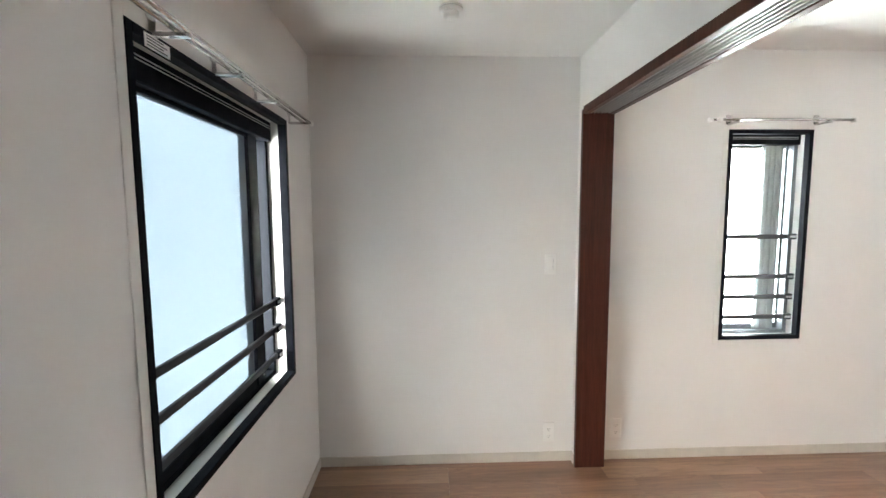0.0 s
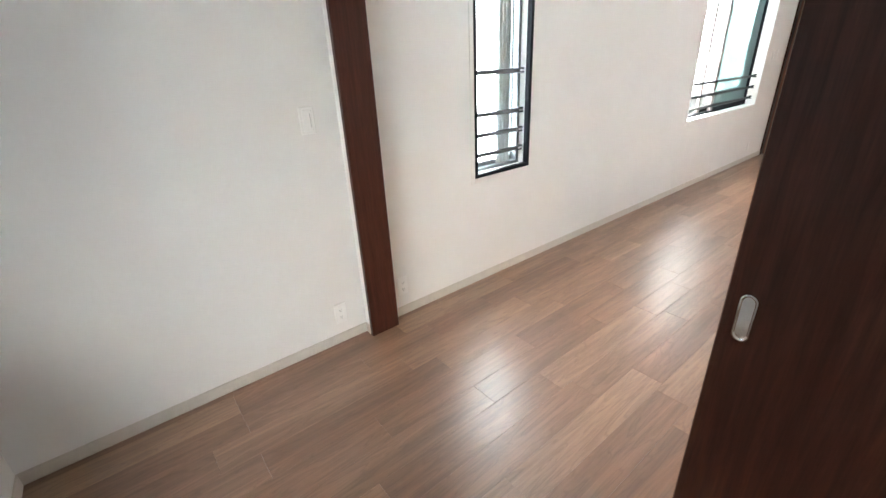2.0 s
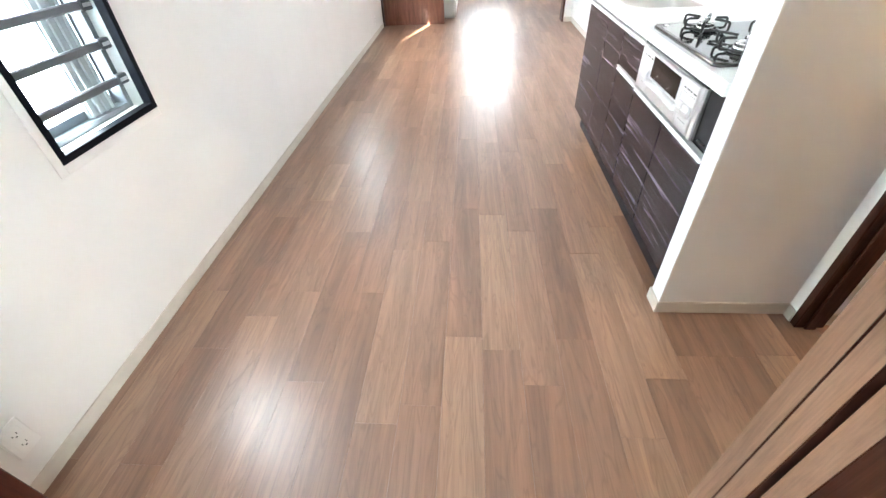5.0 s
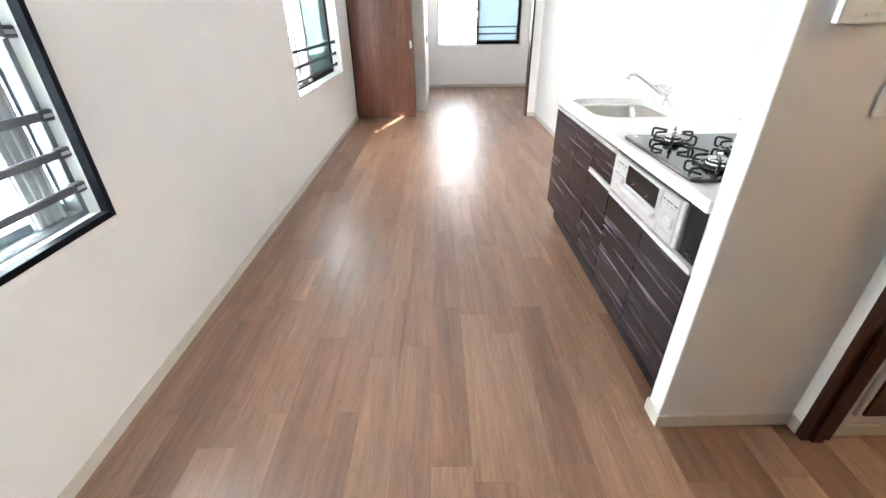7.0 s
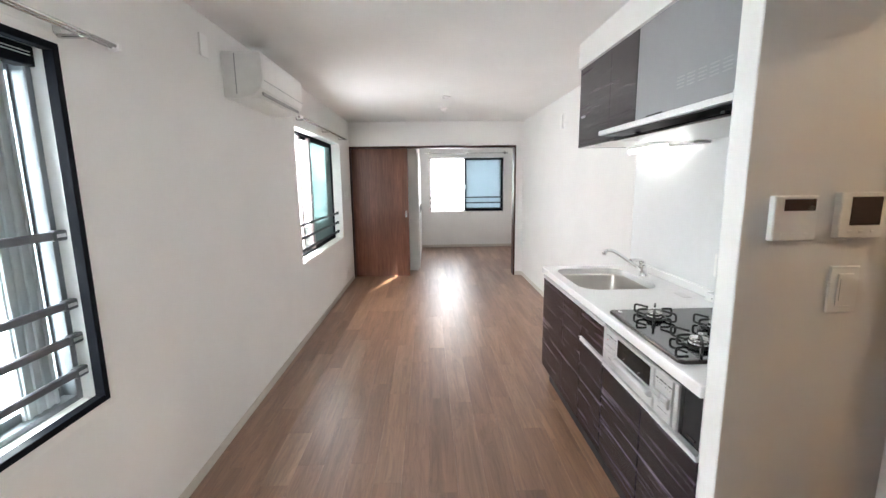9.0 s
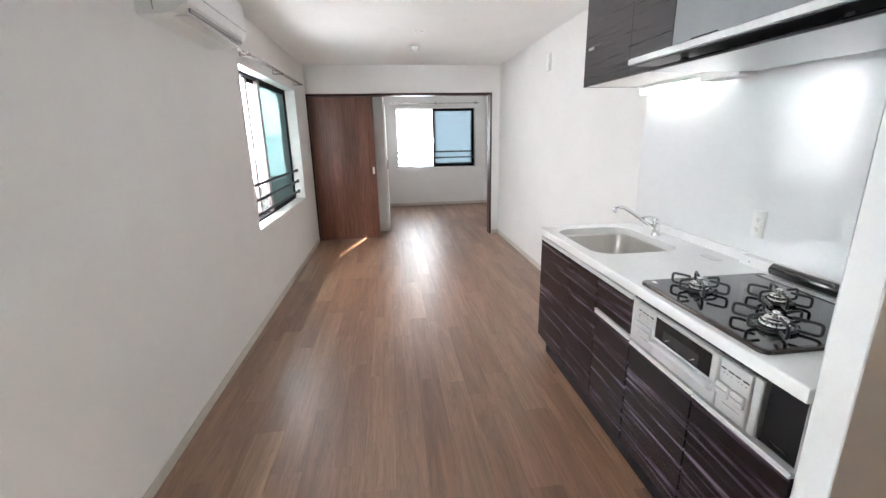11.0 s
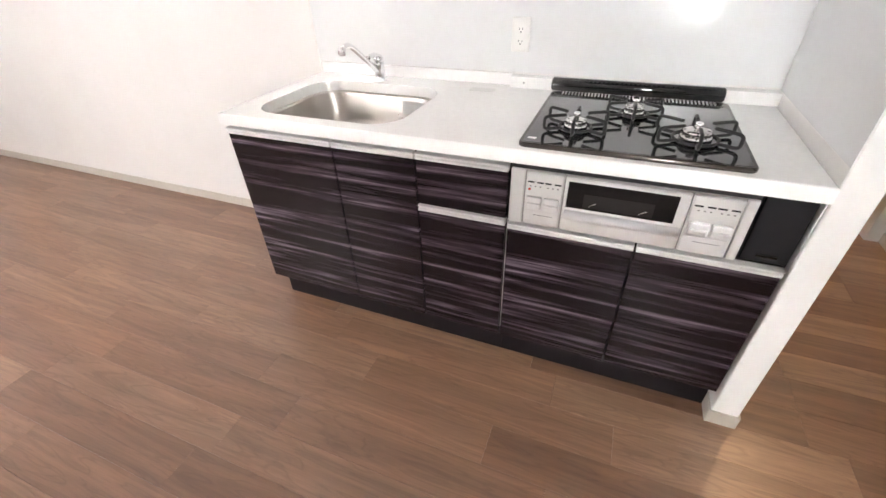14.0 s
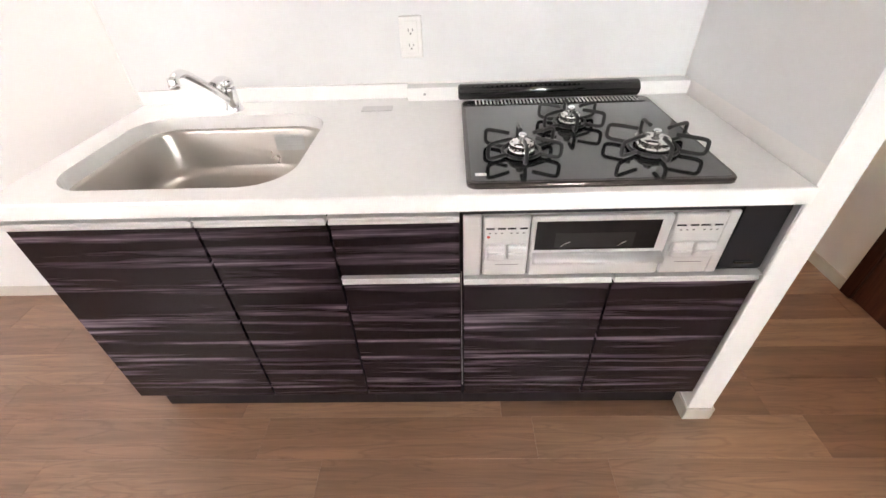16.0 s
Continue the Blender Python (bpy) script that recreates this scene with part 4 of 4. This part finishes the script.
outlet_plate("wall_outlet", on_south, 2.965, 1.075, "white double wall outlet on the glossy kitchen panel")
outlet_plate("wall_outlet", on_north, 0.884, 0.185, "white wall outlet low on the small room's wall")
outlet_plate("wall_outlet", on_north, 1.295, 0.20, "white wall outlet beside the walnut jamb")
outlet_plate("wall_outlet", on_north, 6.95, 0.20, "white wall outlet below the teal window")
outlet_plate("light_switch", on_north, 0.878, 1.208, "white light switch plate on the small room's wall", kind="switch")
outlet_plate("light_switch", on_north, 7.05, 1.33, "white light switch plate beside the far sliding door", kind="switch")
outlet_plate("light_switch", on_north, 7.20, 1.33, "white switch plate close to the far sliding door", kind="switch")
outlet_plate("light_switch", on_fin, 0.204, 1.215, "white light switch below the wall controllers", kind="switch", wide=0.084, tall=0.132)


def controller(y0, y1, z0, z1, label, sy0, sy1, sz0, sz1):
    c = thing("wall_controller", (FIN0, (y0 + y1) / 2, z0), label, "control panel", "wall controllers")
    part("body", on_fin(bmesh.new(), y0, y1, 0.0, 0.022, z0, z1, 0.003), WHITEPLASTIC, c)
    part("display", on_fin(bmesh.new(), sy0, sy1, 0.022, 0.0232, sz0, sz1, 0.0005), DISPLAY, c, "dark reddish display")
    for k in range(3):
        yk = y0 + (y1 - y0) * (0.25 + 0.25 * k)
        part("button", on_fin(bmesh.new(), yk - 0.006, yk + 0.006, 0.022, 0.0236, z0 + 0.014, z0 + 0.022, 0.001), WHITEPLASTIC, c)
    return c


controller(0.318, 0.437, 1.355, 1.475, "white wall controller with narrow dark display", 0.327, 0.412, 1.435, 1.466)
controller(0.133, 0.258, 1.360, 1.482, "white wall controller with large dark display", 0.146, 0.230, 1.395, 1.47)

UY = 0.285
uc = thing("wall_cabinet", (3.48, 0.07, 1.74), "dark streaked wall cabinet with two doors", "wall cabinet")
b = bmesh.new()
box(b, 3.086, 3.878, SOUTH + 0.003, UY - 0.019, 1.742, 2.258)
part("body", b, TRIM, uc)
for x0, x1, hx in ((3.086, 3.40, None), (3.40, 3.878, 3.80)):
    d = part("door", boxed(x0 + 0.0015, x1 - 0.0015, UY - 0.018, UY, 1.742, 2.256, 0.001), CABGREY, uc)
    if hx:
        part("handle", boxed(hx - 0.03, hx + 0.03, UY, UY + 0.008, 1.93, 1.945, 0.002), GREYPLASTIC, d)
structure("trim", boxed(FIN1, 3.90, SOUTH + 0.003, UY + 0.012, 2.262, CEIL_Z - 0.001), WALL, "white boxed-in filler above the wall cabinets", "filler")
end = part("end_panel", boxed(3.8785, 3.886, SOUTH + 0.003, UY, 1.74, 2.258, 0.001), CABGREY, uc)

hood = thing("range_hood", (2.58, 0.15, 1.73), "grey slim range hood with vent slots above the hob", "range hood")
hx0, hx1 = FIN1 + 0.004, 3.083
part("front_panel", boxed(hx0, hx1, UY - 0.02, UY, 1.79, 2.258, 0.002), HOODGREY, hood)
part("housing", boxed(hx0, hx1, SOUTH + 0.003, UY - 0.02, 1.80, 2.256), HOODGREY, hood)
prof = [(SOUTH + 0.003, 1.755), (SOUTH + 0.003, 1.799), (UY - 0.02, 1.799), (UY + 0.002, 1.789), (0.455, 1.768), (0.47, 1.762), (0.47, 1.742), (0.455, 1.742)]
bm = loft(bmesh.new(), [[Vector((x, y, z)) for y, z in prof] for x in (hx0, hx1)])
for f in bm.faces:
    f.smooth = False
part("skirt", bm, ALU, hood, "thin bright hood skirt")
part("underside", boxed(hx0 + 0.004, hx1 - 0.004, SOUTH + 0.03, 0.452, 1.738, 1.7415), BLACKIRON, hood, "dark hood underside")
part("baffle", boxed(hx0 + 0.06, hx1 - 0.06, -0.05, 0.42, 1.708, 1.722, 0.006, 2), BLACKGLASS, hood, "dark glossy baffle plate")
for k in range(4):
    part("baffle_clip", boxed((hx0 + 0.2) if k % 2 else (hx1 - 0.22), (hx0 + 0.22) if k % 2 else (hx1 - 0.2), (-0.02 if k < 2 else 0.36), (0.0 if k < 2 else 0.38), 1.721, 1.739), BLACKPLASTIC, hood)
part("switch_bar", boxed(2.83, 2.965, UY, UY + 0.006, 1.805, 1.822, 0.002), BLACKPLASTIC, hood, "dark switch bar")
part("corner_cap", boxed(hx0, hx0 + 0.07, UY, UY + 0.01, 1.80, 1.90, 0.003), BLACKPLASTIC, hood)
for k in range(5):
    for j in range(4):
        xk = 2.40 + 0.07 * k
        part("vent_slot", boxed(xk, xk + 0.05, UY, UY + 0.0016, 1.895 + 0.014 * j, 1.900 + 0.014 * j, 0.0005), VENTGREY, hood)

lamp = thing("kitchen_lamp", (3.4, -0.06, 1.7), "lit white strip lamp under the wall cabinet", "lamp")
part("housing", boxed(3.06, 3.30, -0.11, -0.02, 1.700, 1.741, 0.004), WHITEPLASTIC, lamp)
part("back_plate", boxed(3.30, 3.84, -0.10, -0.03, 1.722, 1.741, 0.003), WHITEPLASTIC, lamp)
part("tube", tube(bmesh.new(), [(3.30, -0.065, 1.705), (3.42, -0.065, 1.705), (3.7, -0.065, 1.705), (3.835, -0.065, 1.705)], 0.014, 12), TUBE, lamp, "glowing lamp tube")
part("end_cap", turned(bmesh.new(), (3.835, -0.065, 1.705), (1, 0, 0), [(0, 0.016), (0.012, 0.016), (0.014, 0.01)], 14), WHITEPLASTIC, lamp)

# ---- air conditioner ----
AX0, AX1 = 3.56, 4.36
ac = thing("air_conditioner", (3.96, 2.43, 2.02), "white wall-mounted air conditioner near the ceiling", "air conditioner")
prof = [(2.547, 2.03), (2.547, 2.295), (2.335, 2.295), (2.318, 2.285), (2.312, 2.26), (2.312, 2.13), (2.325, 2.085), (2.37, 2.045), (2.44, 2.03)]
loops = []
for x, k in ((AX0, 0.975), (AX0 + 0.012, 1.0), (AX1 - 0.012, 1.0), (AX1, 0.975)):
    loops.append([Vector((x, 2.547 + (y - 2.547) * k, 2.16 + (z - 2.16) * k)) for y, z in prof])
bm = loft(bmesh.new(), loops)
for f in bm.faces:
    f.smooth = False
part("body", bm, WHITEPLASTIC, ac)
part("louvre", boxed(AX0 + 0.05, AX1 - 0.05, 2.345, 2.43, 2.036, 2.042, 0.002), WHITEPLASTIC, ac)
part("outlet_gap", boxed(AX0 + 0.05, AX1 - 0.05, 2.334, 2.342, 2.052, 2.070), GREYPLASTIC, ac, "dark outlet gap")
part("side_seam", boxed(AX0 - 0.001, AX0 + 0.001, 2.47, 2.475, 2.05, 2.28), GREYPLASTIC, ac)
part("front_seam", boxed(AX0 + 0.02, AX1 - 0.02, 2.3105, 2.3125, 2.128, 2.131), GREYPLASTIC, ac)
pc = thing("pipe_cover", (3.36, NORTH, 2.28), "white pipe cover plate beside the air conditioner", "cover plate")
part("plate", on_north(bmesh.new(), 3.32, 3.40, 0.0, 0.012, 2.20, 2.32, 0.004), WHITEPLASTIC, pc)


# ---- curtain rails ----
def curtain_rail(mp, u0, u1, z, brackets, label):
    """Double tube rail on brackets. mp takes (bm, u0, u1, d0, d1, z0, z1)."""
    t = thing("curtain_rail", (0, 0, 0), label, "curtain rail")

    def pt(u, d, zz):
        b0 = mp(bmesh.new(), u, u + 0.001, d, d + 0.001, zz, zz + 0.001)
        v = sum((x.co for x in b0.verts), Vector()) / 8
        b0.free()
        return v
    for d, dz, short in ((0.050, 0.006, 0.0), (0.086, 0.0, -0.03)):
        r = part("rod", tube(bmesh.new(), [pt(u0 - short, d, z + dz), pt((u0 * 2 + u1) / 3, d, z + dz), pt((u0 + u1 * 2) / 3, d, z + dz), pt(u1 + short, d, z + dz)], 0.0065, 10), RODMETAL, t, "dull metal rod")
        for ue in (u0 - short, u1 + short):
            part("finial", mp(bmesh.new(), ue - 0.012, ue + 0.012, d - 0.012, d + 0.012, z + dz - 0.012, z + dz + 0.012, 0.004), WHITEPLASTIC, r)
    for u in brackets:
        bk = part("bracket", mp(bmesh.new(), u - 0.016, u + 0.016, 0.0, 0.004, z - 0.012, z + 0.042, 0.001), RODMETAL, t)
        part("bracket_arm", mp(bmesh.new(), u - 0.010, u + 0.010, 0.004, 0.092, z - 0.016, z - 0.006, 0.002), RODMETAL, bk)
    return t


def on_west(bm, a0, a1, d0, d1, z0, z1, bev=0.0):
    return box(bm, WEST + d0, WEST + d1, a0, a1, z0, z1, bev)


def on_east(bm, a0, a1, d0, d1, z0, z1, bev=0.0):
    return box(bm, EAST - d0, EAST - d1, a0, a1, z0, z1, bev)


curtain_rail(on_west, 0.88, 2.29, 1.948, (0.93, 1.21, 1.50, 1.81, 2.20), "chrome double curtain rail over the frosted window")
curtain_rail(on_north, 1.76, 2.60, 2.018, (1.9, 2.42), "chrome double curtain rail over the narrow window")
curtain_rail(on_north, 4.80, 6.95, 2.105, (4.95, 5.9, 6.8), "double curtain rail over the teal window")
curtain_rail(on_east, -0.5, 1.4, 2.13, (-0.4, 0.45, 1.3), "double curtain rail over the far window")


# ---- ceiling fixtures and small plates ----
def ceiling_disc(name, x, y, z, prof, label, category):
    t = thing(name, (x, y, z), label, category)
    part("base", turned(bmesh.new(), (x, y, z), (0, 0, -1), prof), WHITEPLASTIC, t)
    return t


sd = ceiling_disc("smoke_detector", 0.27, 2.0, CEIL_W, [(0, 0.05), (0.012, 0.05), (0.02, 0.046)], "white round smoke detector on the ceiling", "smoke detector")
part("sensor_head", turned(bmesh.new(), (0.27, 2.0, CEIL_W - 0.02), (0, 0, -1), [(0, 0.034), (0.018, 0.032), (0.024, 0.02)]), WHITEPLASTIC, sd)
part("vent_ring", turned(bmesh.new(), (0.27, 2.0, CEIL_W - 0.006), (0, 0, -1), [(0, 0.0505), (0.002, 0.0505)]), GREYPLASTIC, sd)
sd = ceiling_disc("smoke_detector", 6.36, 1.137, CEIL_Z, [(0, 0.05), (0.012, 0.05), (0.02, 0.046)], "white round smoke detector near the far opening", "smoke detector")
part("sensor_head", turned(bmesh.new(), (6.36, 1.137, CEIL_Z - 0.02), (0, 0, -1), [(0, 0.034), (0.018, 0.032), (0.024, 0.02)]), WHITEPLASTIC, sd)
cr = ceiling_disc("ceiling_rose", 5.65, 1.13, CEIL_Z, [(0, 0.045), (0.008, 0.045), (0.012, 0.04)], "white ceiling lamp socket without a lamp", "ceiling socket")
part("socket", boxed(5.62, 5.68, 1.115, 1.145, CEIL_Z - 0.03, CEIL_Z - 0.012, 0.003), WHITEPLASTIC, cr)
vp = thing("vent_plate", (5.62, SOUTH, 2.15), "narrow white vent plate high on the wall", "vent")
part("plate", on_south(bmesh.new(), 5.57, 5.67, -0.003, 0.014, 2.075, 2.235, 0.004), WHITEPLASTIC, vp)
part("slot", on_south(bmesh.new(), 5.585, 5.597, 0.014, 0.0145, 2.09, 2.22), GREYPLASTIC, vp)
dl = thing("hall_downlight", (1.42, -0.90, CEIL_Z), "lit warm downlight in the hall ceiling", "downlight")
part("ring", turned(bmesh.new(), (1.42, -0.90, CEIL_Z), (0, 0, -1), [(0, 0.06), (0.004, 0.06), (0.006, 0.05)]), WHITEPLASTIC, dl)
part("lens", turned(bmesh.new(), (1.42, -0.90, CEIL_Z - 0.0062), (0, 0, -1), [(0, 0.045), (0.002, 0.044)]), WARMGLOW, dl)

# ---- floor planks: rows along the rooms, joints staggered ----
floor_ob = bpy.data.objects["floor"]
rng = random.Random(7)
PLANK_W, PLANK_L, GAP = 0.144, 0.91, 0.0003
JOINT_AT = {0.57: 1.678, 0.71: 3.28, 0.86: 1.847, 1.0: 1.64, 1.29: 1.85, 1.43: 2.46}     # where a joint lies in some of the rows
plank_cache = {}


def plank_mesh(length):
    key = round(length, 2)
    if key not in plank_cache:
        me = bpy.data.meshes.new("plank")
        L, Wd, c = key / 2 - GAP, PLANK_W / 2 - GAP, 0.0004
        co = [(sx * L, sy * Wd, -0.0075) for sx, sy in ((-1, -1), (1, -1), (1, 1), (-1, 1))]
        co += [(sx * L, sy * Wd, -c) for sx, sy in ((-1, -1), (1, -1), (1, 1), (-1, 1))]
        co += [(sx * (L - c), sy * (Wd - c), 0) for sx, sy in ((-1, -1), (1, -1), (1, 1), (-1, 1))]
        faces = [(8, 9, 10, 11)]
        for lo in (0, 4):
            faces += [(lo + k, lo + (k + 1) % 4, lo + 4 + (k + 1) % 4, lo + 4 + k) for k in range(4)]
        me.from_pydata(co, [], faces)
        me.materials.append(FLOORWOOD)
        plank_cache[key] = me
    return plank_cache[key]


far_verts, far_faces = [], []
row = 0
y = 0.4975 - 17 * PLANK_W
while y < NORTH:
    y0, y1 = y, y + PLANK_W
    y += PLANK_W
    yc = (y0 + y1) / 2
    row += 1
    spans = [(WEST, EAST)] if yc > -0.2 else [(WEST, PW0 + 0.05), (HALL_X0 - 0.02, FIN0), (PE1 - 0.05, EAST)]
    if yc < -0.98:
        spans = spans[1:2]
    for a, bnd in spans:
        x = a - rng.choice((0.0, 0.15, 0.3, 0.45, 0.6, 0.75))
        known = [v for k, v in JOINT_AT.items() if abs(k - yc) < 0.03]
        if known:
            x = known[0] - 6 * PLANK_L
        while x < bnd:
            x1 = x + (PLANK_L if known or rng.random() < 0.8 else rng.choice((0.45, 0.6)))
            p0, p1 = max(x, a), min(x1, bnd)
            x = x1
            if p1 - p0 < 0.03 or y1 < -1.95:
                continue
            xc, ln = round((p0 + p1) / 2, 3), round(p1 - p0, 2)
            if p0 < 7.0 and yc > -0.2:
                ob = new("plank", plank_mesh(ln))
                ob.location = (xc, yc, 0)
                ob.parent = floor_ob
            else:
                me = plank_mesh(ln)
                base = len(far_verts)
                far_verts += [(v.co.x + xc, v.co.y + yc, v.co.z) for v in me.vertices]
                far_faces += [[base + k for k in p.vertices] for p in me.polygons]
me = bpy.data.meshes.new("far_planks")
me.from_pydata(far_verts, [], far_faces)
me.materials.append(FLOORWOOD_FAR)
far = new("far_planks", me)
far.parent = floor_ob
tagged(far, "dark walnut floor planks of hall and far room", "", "", "stuff")
